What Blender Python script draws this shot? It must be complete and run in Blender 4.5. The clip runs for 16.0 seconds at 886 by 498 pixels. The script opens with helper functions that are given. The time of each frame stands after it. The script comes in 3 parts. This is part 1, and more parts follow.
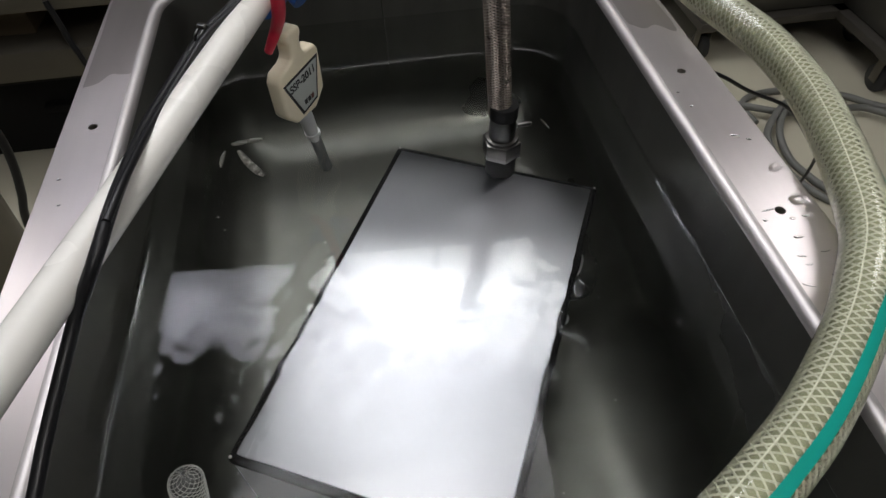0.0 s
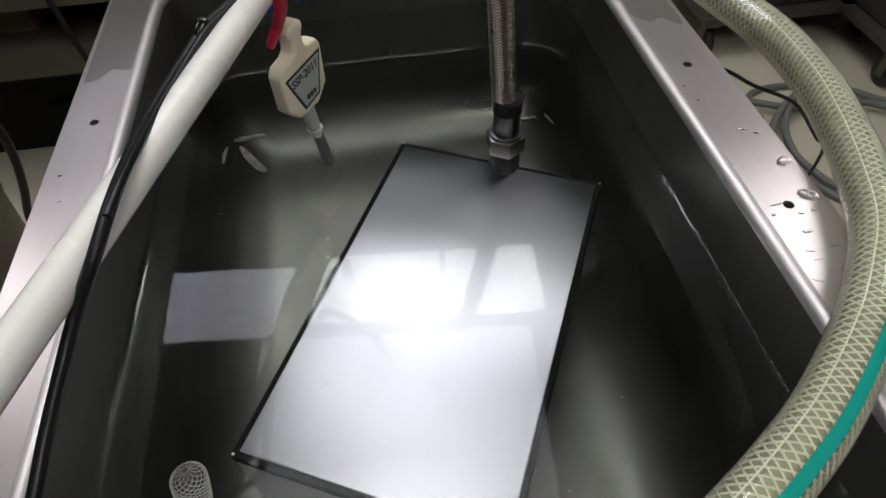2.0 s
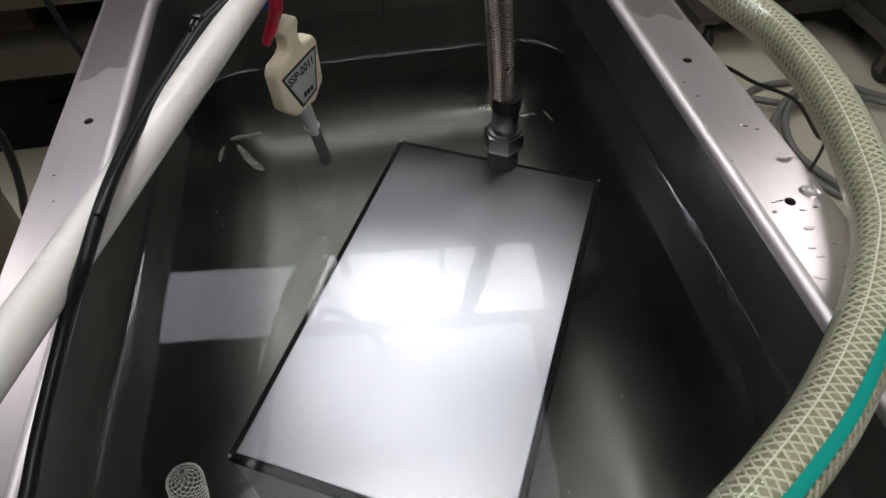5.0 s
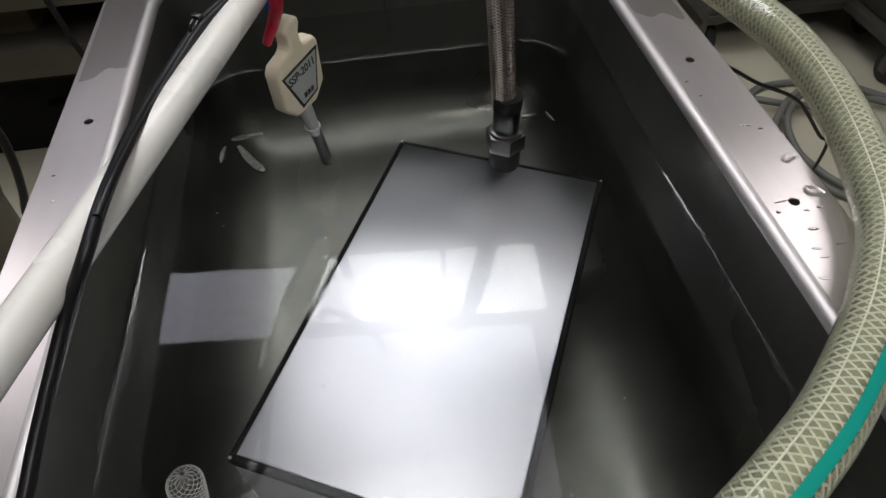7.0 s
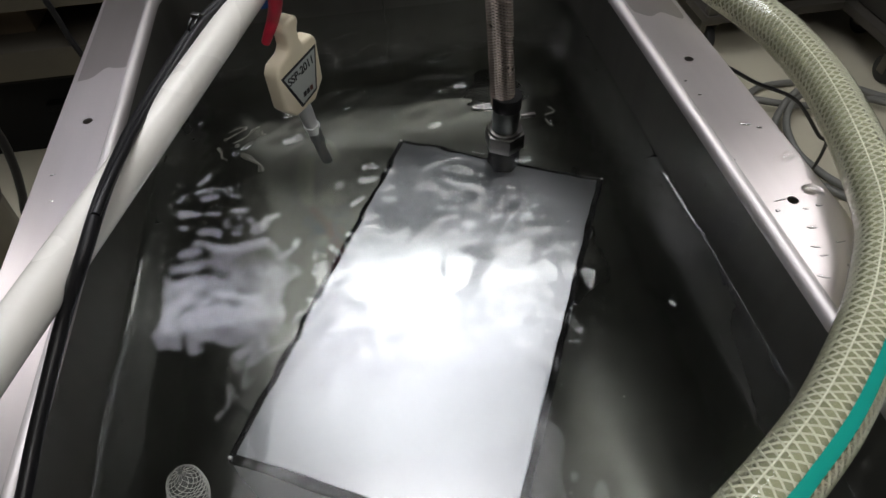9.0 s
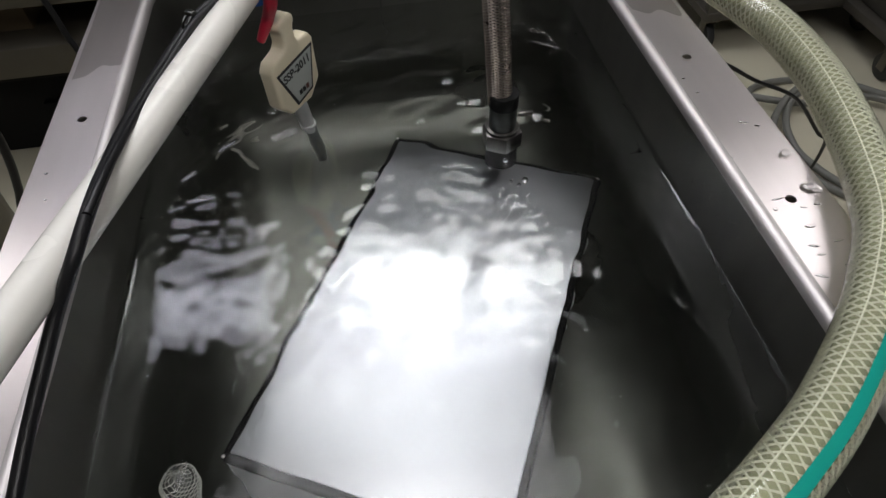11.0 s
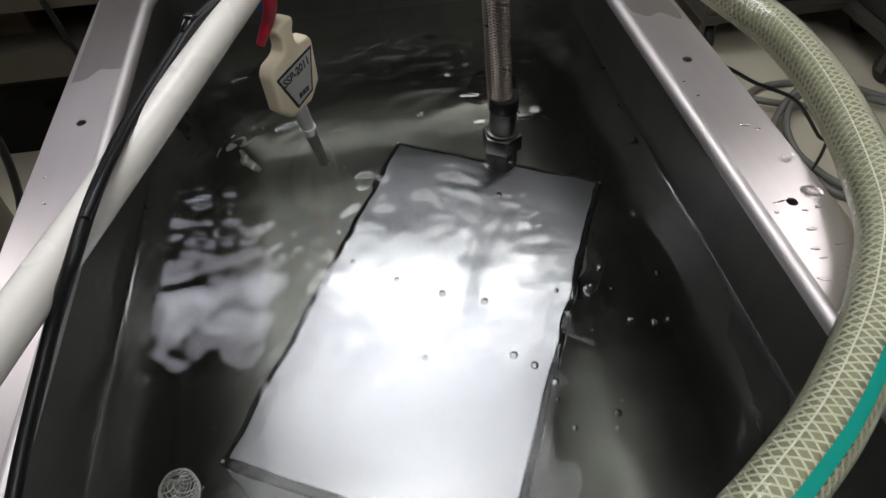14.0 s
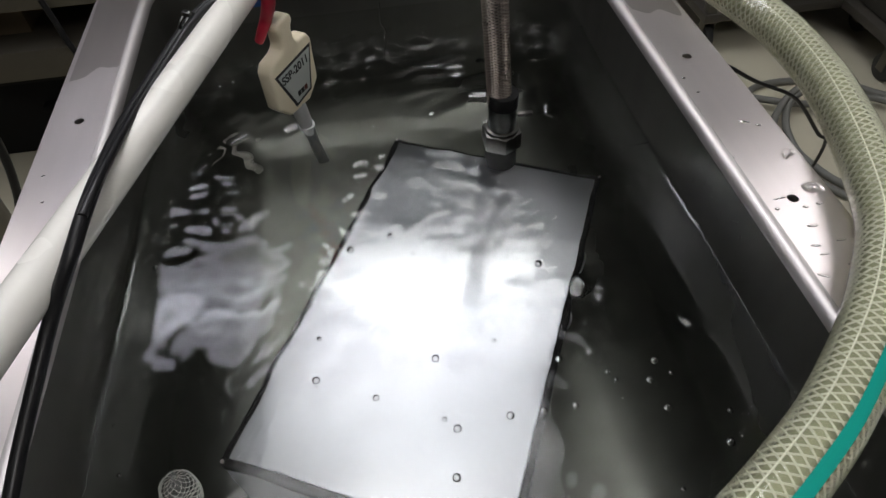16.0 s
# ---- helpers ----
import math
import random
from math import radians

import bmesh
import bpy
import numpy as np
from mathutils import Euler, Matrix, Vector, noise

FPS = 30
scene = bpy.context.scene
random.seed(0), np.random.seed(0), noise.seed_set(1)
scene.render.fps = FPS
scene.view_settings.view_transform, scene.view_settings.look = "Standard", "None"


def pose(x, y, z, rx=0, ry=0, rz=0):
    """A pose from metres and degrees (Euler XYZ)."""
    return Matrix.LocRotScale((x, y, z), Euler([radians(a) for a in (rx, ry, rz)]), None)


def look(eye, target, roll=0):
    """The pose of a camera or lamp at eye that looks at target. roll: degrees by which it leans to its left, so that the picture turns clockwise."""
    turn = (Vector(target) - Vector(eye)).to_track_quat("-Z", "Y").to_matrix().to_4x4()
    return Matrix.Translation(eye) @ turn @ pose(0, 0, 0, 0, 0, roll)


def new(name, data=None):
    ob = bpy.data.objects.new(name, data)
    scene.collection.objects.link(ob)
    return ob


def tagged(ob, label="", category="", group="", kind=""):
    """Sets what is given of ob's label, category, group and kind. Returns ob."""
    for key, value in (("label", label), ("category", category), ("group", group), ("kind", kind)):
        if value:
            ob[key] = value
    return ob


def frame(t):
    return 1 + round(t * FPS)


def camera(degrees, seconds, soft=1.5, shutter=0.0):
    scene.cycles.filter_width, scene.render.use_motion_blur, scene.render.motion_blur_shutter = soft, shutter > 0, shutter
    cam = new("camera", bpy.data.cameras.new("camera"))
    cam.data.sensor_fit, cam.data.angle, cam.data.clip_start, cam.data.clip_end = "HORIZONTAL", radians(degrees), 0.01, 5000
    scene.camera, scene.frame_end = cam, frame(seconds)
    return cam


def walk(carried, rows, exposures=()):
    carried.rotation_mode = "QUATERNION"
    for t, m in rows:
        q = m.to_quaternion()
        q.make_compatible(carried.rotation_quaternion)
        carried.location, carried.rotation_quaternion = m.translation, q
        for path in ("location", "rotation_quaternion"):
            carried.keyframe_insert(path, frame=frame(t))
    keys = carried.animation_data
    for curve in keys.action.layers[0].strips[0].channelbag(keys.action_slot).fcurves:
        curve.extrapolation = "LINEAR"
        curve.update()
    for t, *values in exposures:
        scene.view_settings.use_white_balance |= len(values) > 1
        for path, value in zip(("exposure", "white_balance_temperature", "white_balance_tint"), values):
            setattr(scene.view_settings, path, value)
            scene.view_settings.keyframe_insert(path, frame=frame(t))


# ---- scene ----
cam = camera(71.0, 16.0)
PATH = [
    (0, (-0.025, -0.006, 0.299), (0.151, 1.277, -1.225), -1.7),
    (0.5, (-0.026, -0.005, 0.297), (0.145, 1.278, -1.227), -1.9),
    (1, (-0.024, -0.005, 0.296), (0.143, 1.276, -1.231), -2.0),
    (1.5, (-0.026, -0.004, 0.296), (0.144, 1.277, -1.231), -2.0),
    (2, (-0.025, -0.004, 0.295), (0.139, 1.274, -1.234), -2.2),
    (2.5, (-0.025, -0.004, 0.295), (0.137, 1.275, -1.235), -2.3),
    (3, (-0.026, -0.003, 0.293), (0.141, 1.274, -1.237), -2.1),
    (3.5, (-0.024, -0.003, 0.292), (0.146, 1.271, -1.24), -2.0),
    (4, (-0.023, -0.002, 0.292), (0.142, 1.27, -1.242), -2.3),
    (6.5, (-0.024, -0.001, 0.291), (0.138, 1.277, -1.239), -2.5),
    (7, (-0.023, 0.0, 0.29), (0.136, 1.277, -1.241), -2.6),
    (7.5, (-0.022, 0.0, 0.29), (0.136, 1.275, -1.243), -2.7),
    (8, (-0.023, 0.0, 0.289), (0.137, 1.276, -1.242), -2.6),
    (8.5, (-0.023, -0.001, 0.29), (0.134, 1.277, -1.24), -2.7),
    (9, (-0.023, -0.001, 0.289), (0.138, 1.278, -1.24), -2.6),
    (11.5, (-0.02, 0.001, 0.287), (0.141, 1.273, -1.247), -2.6),
    (12, (-0.02, 0.0, 0.286), (0.143, 1.278, -1.244), -2.6),
    (12.5, (-0.019, 0.001, 0.286), (0.14, 1.278, -1.245), -2.8),
    (13, (-0.019, 0.001, 0.286), (0.133, 1.279, -1.245), -3.0),
    (13.5, (-0.02, 0.002, 0.286), (0.139, 1.281, -1.243), -2.8),
    (14, (-0.02, 0.002, 0.287), (0.141, 1.282, -1.241), -2.7),
    (14.5, (-0.02, 0.003, 0.287), (0.141, 1.282, -1.242), -2.8),
    (15, (-0.021, 0.003, 0.286), (0.144, 1.283, -1.242), -2.7),
    (15.5, (-0.019, 0.002, 0.284), (0.141, 1.284, -1.242), -2.8),
    (16, (-0.02, 0.002, 0.285), (0.142, 1.281, -1.244), -2.8),
]
walk(cam, [(t, look(eye, target, roll)) for t, eye, target, roll in PATH])

# ---- light and room ----
world = bpy.data.worlds.new("room_air")
scene.world = world
world.use_nodes = True
world.node_tree.nodes["Background"].inputs[0].default_value = (0.5, 0.52, 0.55, 1)
world.node_tree.nodes["Background"].inputs[1].default_value = 0.02
scene.view_settings.exposure = 0.0
LAMP_MAIN, LAMP_SIDE, FILL_ROOM, FILL_LID, LAMP_ROW = 11.0, 5.4, 9.5, 2.8, 7.0

ZW = -0.060          # water level
ZF = -0.290          # basin floor
HALF = 0.2145         # half width of the basin
Y0, Y1 = -0.130, 0.648
BX = -0.0025         # the basin lies a little off the deck's middle
FLOOR = -0.80
CEIL = 1.75


# ---- materials ----
def mat(name, color, rough=0.5, metal=0.0, vary=0.12, scale=30.0, bump=0.0, stretch=(1, 1, 1), rough_vary=0.1,
        spread=0.0, **extra):
    m = bpy.data.materials.new(name)
    m.use_nodes = True
    nt = m.node_tree
    b = nt.nodes["Principled BSDF"]
    b.inputs["Metallic"].default_value = metal
    for k, v in extra.items():
        b.inputs[k.replace("_", " ")].default_value = v
    tc = nt.nodes.new("ShaderNodeTexCoord")
    mp = nt.nodes.new("ShaderNodeMapping")
    mp.inputs["Scale"].default_value = stretch
    nt.links.new(tc.outputs["Object"], mp.inputs[0])
    fine, big = nt.nodes.new("ShaderNodeTexNoise"), nt.nodes.new("ShaderNodeTexNoise")
    for n, s in ((fine, scale), (big, scale * 0.13)):
        n.inputs["Scale"].default_value = s
        n.inputs["Detail"].default_value = 5
    nt.links.new(mp.outputs[0], fine.inputs[0])
    nt.links.new(tc.outputs["Object"], big.inputs[0])
    mix = nt.nodes.new("ShaderNodeMath")
    mix.operation = "ADD"
    nt.links.new(fine.outputs[0], mix.inputs[0])
    nt.links.new(big.outputs[0], mix.inputs[1])
    ramp = nt.nodes.new("ShaderNodeMapRange")
    ramp.inputs[1].default_value, ramp.inputs[2].default_value = 0.6, 1.4
    ramp.inputs[3].default_value, ramp.inputs[4].default_value = 1 - vary, 1 + vary
    nt.links.new(mix.outputs[0], ramp.inputs[0])
    col = nt.nodes.new("ShaderNodeVectorMath")
    col.operation = "SCALE"
    col.inputs[0].default_value = color
    nt.links.new(ramp.outputs[0], col.inputs["Scale"])
    nt.links.new(col.outputs[0], b.inputs["Base Color"])
    rr = nt.nodes.new("ShaderNodeMapRange")
    rr.inputs[1].default_value, rr.inputs[2].default_value = 0.35, 0.65
    rr.inputs[3].default_value, rr.inputs[4].default_value = max(0.02, rough - rough_vary * rough), rough + rough_vary * rough
    nt.links.new(big.outputs[0], rr.inputs[0])
    nt.links.new(rr.outputs[0], b.inputs["Roughness"])
    if bump:
        bp = nt.nodes.new("ShaderNodeBump")
        bp.inputs["Strength"].default_value = bump
        bp.inputs["Distance"].default_value = 0.001
        nt.links.new(fine.outputs[0], bp.inputs["Height"])
        nt.links.new(bp.outputs[0], b.inputs["Normal"])
    return m


def glow(name, color, strength):
    m = bpy.data.materials.new(name)
    m.use_nodes = True
    b = m.node_tree.nodes["Principled BSDF"]
    b.inputs["Base Color"].default_value = (0.8, 0.8, 0.8, 1)
    b.inputs["Emission Color"].default_value = (*color, 1)
    b.inputs["Emission Strength"].default_value = strength
    return m


def clear(name, ior, color=(1, 1, 1), rough=0.0):
    m = bpy.data.materials.new(name)
    m.use_nodes = True
    nt = m.node_tree
    g = nt.nodes.new("ShaderNodeBsdfGlass")
    g.inputs["IOR"].default_value, g.inputs["Roughness"].default_value = ior, rough
    g.inputs["Color"].default_value = (*color, 1)
    nt.links.new(g.outputs[0], nt.nodes["Material Output"].inputs[0])
    return m


def sunk(name, ior):
    """The underside of a swell, wetted by the water below it: it bends light but has no gloss."""
    m = bpy.data.materials.new(name)
    m.use_nodes = True
    nt = m.node_tree
    g = nt.nodes.new("ShaderNodeBsdfRefraction")
    g.inputs["IOR"].default_value, g.inputs["Roughness"].default_value = ior, 0.0
    nt.links.new(g.outputs[0], nt.nodes["Material Output"].inputs[0])
    return m


def satin(name, color, rough):
    """Steel ground along its length: one soft lobe, wider across the grain, with a faint cloudy unevenness."""
    m = bpy.data.materials.new(name)
    m.use_nodes = True
    nt = m.node_tree
    nt.nodes.remove(nt.nodes["Principled BSDF"])
    g, tc = nt.nodes.new("ShaderNodeBsdfAnisotropic"), nt.nodes.new("ShaderNodeTexCoord")
    g.distribution = "BECKMANN"
    g.inputs["Anisotropy"].default_value = 0.46
    along = nt.nodes.new("ShaderNodeTangent")
    along.direction_type, along.uv_map = "UV_MAP", "brushing"
    nt.links.new(along.outputs[0], g.inputs["Tangent"])
    big, fine = nt.nodes.new("ShaderNodeTexNoise"), nt.nodes.new("ShaderNodeTexNoise")
    big.inputs["Scale"].default_value, fine.inputs["Scale"].default_value = 9.0, 160.0
    cloud, grain = nt.nodes.new("ShaderNodeMapRange"), nt.nodes.new("ShaderNodeMapRange")
    for n, r, lo, hi in ((big, cloud, 0.94, 1.05), (fine, grain, rough - 0.015, rough + 0.015)):
        nt.links.new(tc.outputs["Object"], n.inputs[0])
        nt.links.new(n.outputs[0], r.inputs[0])
        r.inputs[1].default_value, r.inputs[2].default_value, r.inputs[3].default_value, r.inputs[4].default_value = 0.3, 0.7, lo, hi
    col = nt.nodes.new("ShaderNodeVectorMath")
    col.operation = "SCALE"
    col.inputs[0].default_value = color
    nt.links.new(cloud.outputs[0], col.inputs["Scale"])
    nt.links.new(col.outputs[0], g.inputs["Color"])
    nt.links.new(grain.outputs[0], g.inputs["Roughness"])
    nt.links.new(g.outputs[0], nt.nodes["Material Output"].inputs[0])
    return m


def film(name, color, opacity, rough):
    """A thin clear plastic wall: part of the light passes straight on, and the skin is glossy."""
    m = bpy.data.materials.new(name)
    m.use_nodes = True
    nt = m.node_tree
    nt.nodes.remove(nt.nodes["Principled BSDF"])
    through_wall, milk, gloss = nt.nodes.new("ShaderNodeBsdfTransparent"), nt.nodes.new("ShaderNodeBsdfDiffuse"), nt.nodes.new("ShaderNodeBsdfGlossy")
    tint = [0.88 + 0.12 * c / max(color) for c in color]
    through_wall.inputs[0].default_value = (*tint, 1)
    milk.inputs[0].default_value = (*color, 1)
    gloss.inputs["Roughness"].default_value = rough
    body, skin, fresnel = nt.nodes.new("ShaderNodeMixShader"), nt.nodes.new("ShaderNodeMixShader"), nt.nodes.new("ShaderNodeFresnel")
    fresnel.inputs["IOR"].default_value = 1.60
    body.inputs[0].default_value = opacity
    nt.links.new(through_wall.outputs[0], body.inputs[1])
    nt.links.new(milk.outputs[0], body.inputs[2])
    nt.links.new(fresnel.outputs[0], skin.inputs[0])
    nt.links.new(body.outputs[0], skin.inputs[1])
    nt.links.new(gloss.outputs[0], skin.inputs[2])
    nt.links.new(skin.outputs[0], nt.nodes["Material Output"].inputs[0])
    return m


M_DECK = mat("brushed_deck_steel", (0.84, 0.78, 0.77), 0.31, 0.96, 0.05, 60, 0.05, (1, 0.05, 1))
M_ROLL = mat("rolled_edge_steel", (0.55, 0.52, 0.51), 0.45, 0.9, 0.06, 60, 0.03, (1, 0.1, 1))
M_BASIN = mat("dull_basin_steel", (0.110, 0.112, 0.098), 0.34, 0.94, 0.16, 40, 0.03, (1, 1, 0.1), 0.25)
# lighter copy of the basin steel: light on the upper wall put into the colour
M_WALL_LIT = mat("lit_basin_steel", (0.150, 0.147, 0.132), 0.46, 0.86, 0.16, 40, 0.03, (1, 1, 0.1), 0.25)
M_BOX = mat("satin_box_steel", (0.62, 0.63, 0.66), 0.44, 1.0, 0.03, 80, 0.0, (0.06, 1, 1))
M_LID = satin("ground_lid_steel", (0.62, 0.63, 0.665), 0.40)
# black that stands in for dark surroundings mirrored in the rounded steel rim
M_EDGE = mat("dark_rim_reflection", (0.008, 0.008, 0.008), 0.8, 0.0, Specular_IOR_Level=0.05)
M_WET = mat("wet_deck_steel", (0.58, 0.53, 0.51), 0.30, 0.96, 0.05, 60, 0.03, (1, 0.05, 1))
M_WATER = clear("water", 1.333, (0.995, 1.0, 0.995))
M_UNDER = sunk("water_underside", 1.333)
M_PIPE = mat("ivory_pvc", (0.83, 0.81, 0.75), 0.26, 0, 0.06, 25, 0.03)
M_BLUE = mat("blue_plastic", (0.03, 0.12, 0.42), 0.35)
M_RED = mat("red_rubber_strap", (0.55, 0.015, 0.045), 0.4, 0, 0.1, 60)
M_BLACK = mat("black_cable_sheath", (0.012, 0.012, 0.013), 0.36, 0, 0.2, 120, 0.2, Specular_IOR_Level=0.3)
M_CREAM = mat("cream_plastic", (0.80, 0.72, 0.53), 0.42, 0, 0.06, 60, 0.1)
M_LABEL = mat("grey_label", (0.42, 0.45, 0.42), 0.45, 0, 0.05)
M_INK = mat("black_ink", (0.012, 0.012, 0.012), 0.5)
M_REDINK = mat("dark_red_ink", (0.10, 0.03, 0.02), 0.5)
M_STEM = mat("grey_probe_stem", (0.52, 0.53, 0.52), 0.35, 0.3)
M_TIP = mat("dark_probe_tip", (0.09, 0.095, 0.09), 0.45, 0.2)
M_WIRE = mat("braided_wire", (0.22, 0.19, 0.165), 0.30, 1.0, 0.2, 300)
M_CORE = mat("braid_core", (0.018, 0.016, 0.015), 0.6, 0.2)
M_COLLAR = mat("crimp_collar_steel", (0.11, 0.11, 0.105), 0.32, 1.0, 0.25, 120, 0.1)
M_NUT = mat("union_nut_metal", (0.12, 0.115, 0.108), 0.28, 1.0, 0.25, 120, 0.1)
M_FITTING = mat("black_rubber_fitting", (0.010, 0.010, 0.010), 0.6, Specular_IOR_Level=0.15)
M_HOSE = film("clear_pvc_hose", (0.86, 0.88, 0.60), 0.13, 0.10)
M_HOSE_IN = film("hose_inner_wall", (0.88, 0.89, 0.60), 0.45, 0.15)
# bore of the submerged hose end, its dimness put into the colour
M_DIMBORE = film("shaded_hose_bore", (0.03, 0.03, 0.027), 0.75, 0.5)
M_THREAD = mat("white_hose_thread", (0.95, 0.95, 0.83), 0.28, 0, 0.06)
# darker copy of the white thread, shaded for lying under water
M_NET = mat("shaded_hose_thread", (0.46, 0.46, 0.42), 0.5, 0, 0.1)
M_GREEN = mat("teal_hose_stripe", (0.01, 0.36, 0.28), 0.3, 0, 0.08)
M_FLOOR = mat("beige_vinyl_floor", (0.50, 0.47, 0.36), 0.45, 0, 0.10, 6, 0.03)
M_WALL = mat("grey_painted_wall", (0.08, 0.08, 0.076), 0.7, 0, 0.06, 4)
M_CEIL = mat("grey_ceiling_board", (0.20, 0.20, 0.197), 0.8, 0, 0.03, 8)
M_GREYHOSE = mat("grey_rubber_hose", (0.14, 0.14, 0.125), 0.5, 0, 0.15, 50)
M_CART = mat("dark_cart_steel", (0.12, 0.115, 0.10), 0.45, 0.7, 0.15, 20)
M_CARTPANEL = mat("worn_cart_panel", (0.075, 0.068, 0.058), 0.5, 0.4, 0.15, 14)
M_TYRE = mat("black_caster_tyre", (0.02, 0.02, 0.02), 0.55)
M_TABLE = mat("shelf_steel", (0.13, 0.118, 0.095), 0.45, 0.6, 0.1, 20)
M_BROWN = mat("brown_box_board", (0.10, 0.075, 0.045), 0.6, 0, 0.2, 10)
M_BIT = mat("pale_plastic_bit", (0.24, 0.235, 0.205), 0.4, 0, 0.15, 200)
M_GLASSY = clear("water_drop", 1.333)
G_MAIN = glow("bright_lamp_diffuser", (0.98, 0.985, 1.0), LAMP_MAIN)
G_SIDE = glow("dimmer_lamp_diffuser", (0.86, 0.86, 1.0), LAMP_SIDE)
# glow of the added fill panel over the lid
G_WIDE = glow("lid_fill_panel", (0.96, 0.955, 1.0), FILL_LID)
G_ROW = glow("row_lamp_diffuser", (1.0, 0.97, 0.98), LAMP_ROW)
# glow of the unseen fill light behind the camera
G_ROOM = glow("room_fill_diffuser", (1.0, 0.97, 0.96), FILL_ROOM)


# ---- mesh helpers ----
def part(name, bm, material, parent=None, label="", smooth=True):
    me = bpy.data.meshes.new(name)
    bm.to_mesh(me)
    bm.free()
    me.materials.append(material)
    if smooth:
        for p in me.polygons:
            p.use_smooth = True
        me.set_sharp_from_angle(angle=radians(40))
    ob = new(name, me)
    if parent:
        ob.parent = parent
    if label:
        ob["label"] = label
    return ob


def thing(name, label, category, at=(0, 0, 0), turn=0.0, group="", kind=""):
    ob = new(name)
    ob.matrix_basis = pose(*at, 0, 0, turn)
    return tagged(ob, label, category, group, kind)


def slab(x0, x1, y0, y1, z0, z1, bevel=0.0, seg=2, bm=None):
    bm = bm or bmesh.new()
    made = bmesh.ops.create_cube(bm, size=1.0)["verts"]
    for v in made:
        v.co = Vector(((x0 + x1) / 2 + v.co.x * (x1 - x0), (y0 + y1) / 2 + v.co.y * (y1 - y0), (z0 + z1) / 2 + v.co.z * (z1 - z0)))
    if bevel:
        edges = list({e for v in made for e in v.link_edges})
        bmesh.ops.bevel(bm, geom=edges, offset=bevel, segments=seg, affect="EDGES", profile=0.5)
    return bm


def smooth_path(pts, n=8):
    pts = [Vector(p) for p in pts]
    pts = [2 * pts[0] - pts[1]] + pts + [2 * pts[-1] - pts[-2]]
    out = []
    for i in range(1, len(pts) - 2):
        a, b, c, d = pts[i - 1:i + 3]
        for k in range(n):
            t = k / n
            out.append(0.5 * (2 * b + (c - a) * t + (2 * a - 5 * b + 4 * c - d) * t * t + (3 * b - a - 3 * c + d) * t ** 3))
    return out + [pts[-2]]


def frames_along(path):
    """Turn-free frames (point, side, up) along a path."""
    out, up = [], Vector((0, 0, 1))
    for i, p in enumerate(path):
        d = (path[min(i + 1, len(path) - 1)] - path[max(i - 1, 0)]).normalized()
        if abs(d.dot(up)) > 0.95:
            up = Vector((0, 1, 0))
        side = d.cross(up).normalized()
        up = side.cross(d).normalized()
        out.append((p, side, up))
    return out


def tube(path, r, seg=16, bm=None, caps=True):
    bm = bm or bmesh.new()
    rings = []
    for i, (p, s, u) in enumerate(frames_along(path)):
        ri = r(i / (len(path) - 1)) if callable(r) else r
        rings.append([bm.verts.new(p + ri * (math.cos(2 * math.pi * k / seg) * s + math.sin(2 * math.pi * k / seg) * u)) for k in range(seg)])
    for a, b in zip(rings, rings[1:]):
        for k in range(seg):
            bm.faces.new((a[k], a[(k + 1) % seg], b[(k + 1) % seg], b[k]))
    if caps:
        bm.faces.new(rings[0][::-1])
        bm.faces.new(rings[-1])
    bmesh.ops.recalc_face_normals(bm, faces=bm.faces)
    return bm


def resample(path, step):
    out, left = [path[0]], step
    for a, b in zip(path, path[1:]):
        L = (b - a).length
        pos = 0.0
        while L - pos >= left:
            pos += left
            out.append(a.lerp(b, pos / L))
            left = step
        left -= L - pos
    return out


def helix_mesh(path, r, wire, count, pitch, ways=(1, -1), per_turn=14, first=0.0):
    """Thin threads wound both ways round a path."""
    path = resample(path, pitch / per_turn)
    fr = frames_along(path)
    verts, faces = [], []
    for way in ways:
        for c in range(count):
            base = len(verts)
            for i, (p, s, u) in enumerate(fr):
                a = 2 * math.pi * (first + c / count + way * i / per_turn)
                out = math.cos(a) * s + math.sin(a) * u
                d = (fr[min(i + 1, len(fr) - 1)][0] - fr[max(i - 1, 0)][0]).normalized()
                rr = (r(i / (len(fr) - 1)) if callable(r) else r) + (0.25 * wire if way > 0 else 0)
                verts += [p + (rr + wire) * out, p + rr * out + wire * 0.9 * d, p + rr * out - wire * 0.9 * d]
            for i in range(len(fr) - 1):
                q = base + 3 * i
                for k in range(3):
                    faces.append((q + k, q + (k + 1) % 3, q + 3 + (k + 1) % 3, q + 3 + k))
    me = bpy.data.meshes.new("thread")
    me.from_pydata([tuple(v) for v in verts], [], faces)
    bm = bmesh.new()
    bm.from_mesh(me)
    bpy.data.meshes.remove(me)
    return bm


def ring_points(half_w, y0, y1, radius, z, seg=10, shift=BX):
    pts = []
    for cx, cy, a0 in ((half_w - radius, y1 - radius, 0), (-half_w + radius, y1 - radius, 90), (-half_w + radius, y0 + radius, 180), (half_w - radius, y0 + radius, 270)):
        for k in range(seg + 1):
            a = radians(a0 + 90 * k / seg)
            pts.append(Vector((shift + cx + radius * math.cos(a), cy + radius * math.sin(a), z)))
    return pts


def loft(rings, bm=None, close=True):
    bm = bm or bmesh.new()
    vs = [[bm.verts.new(p) for p in r] for r in rings]
    n = len(vs[0])
    for a, b in zip(vs, vs[1:]):
        for k in range(n):
            bm.faces.new((a[k], a[(k + 1) % n], b[(k + 1) % n], b[k]))
    if close:
        bm.faces.new(vs[-1])
    return bm


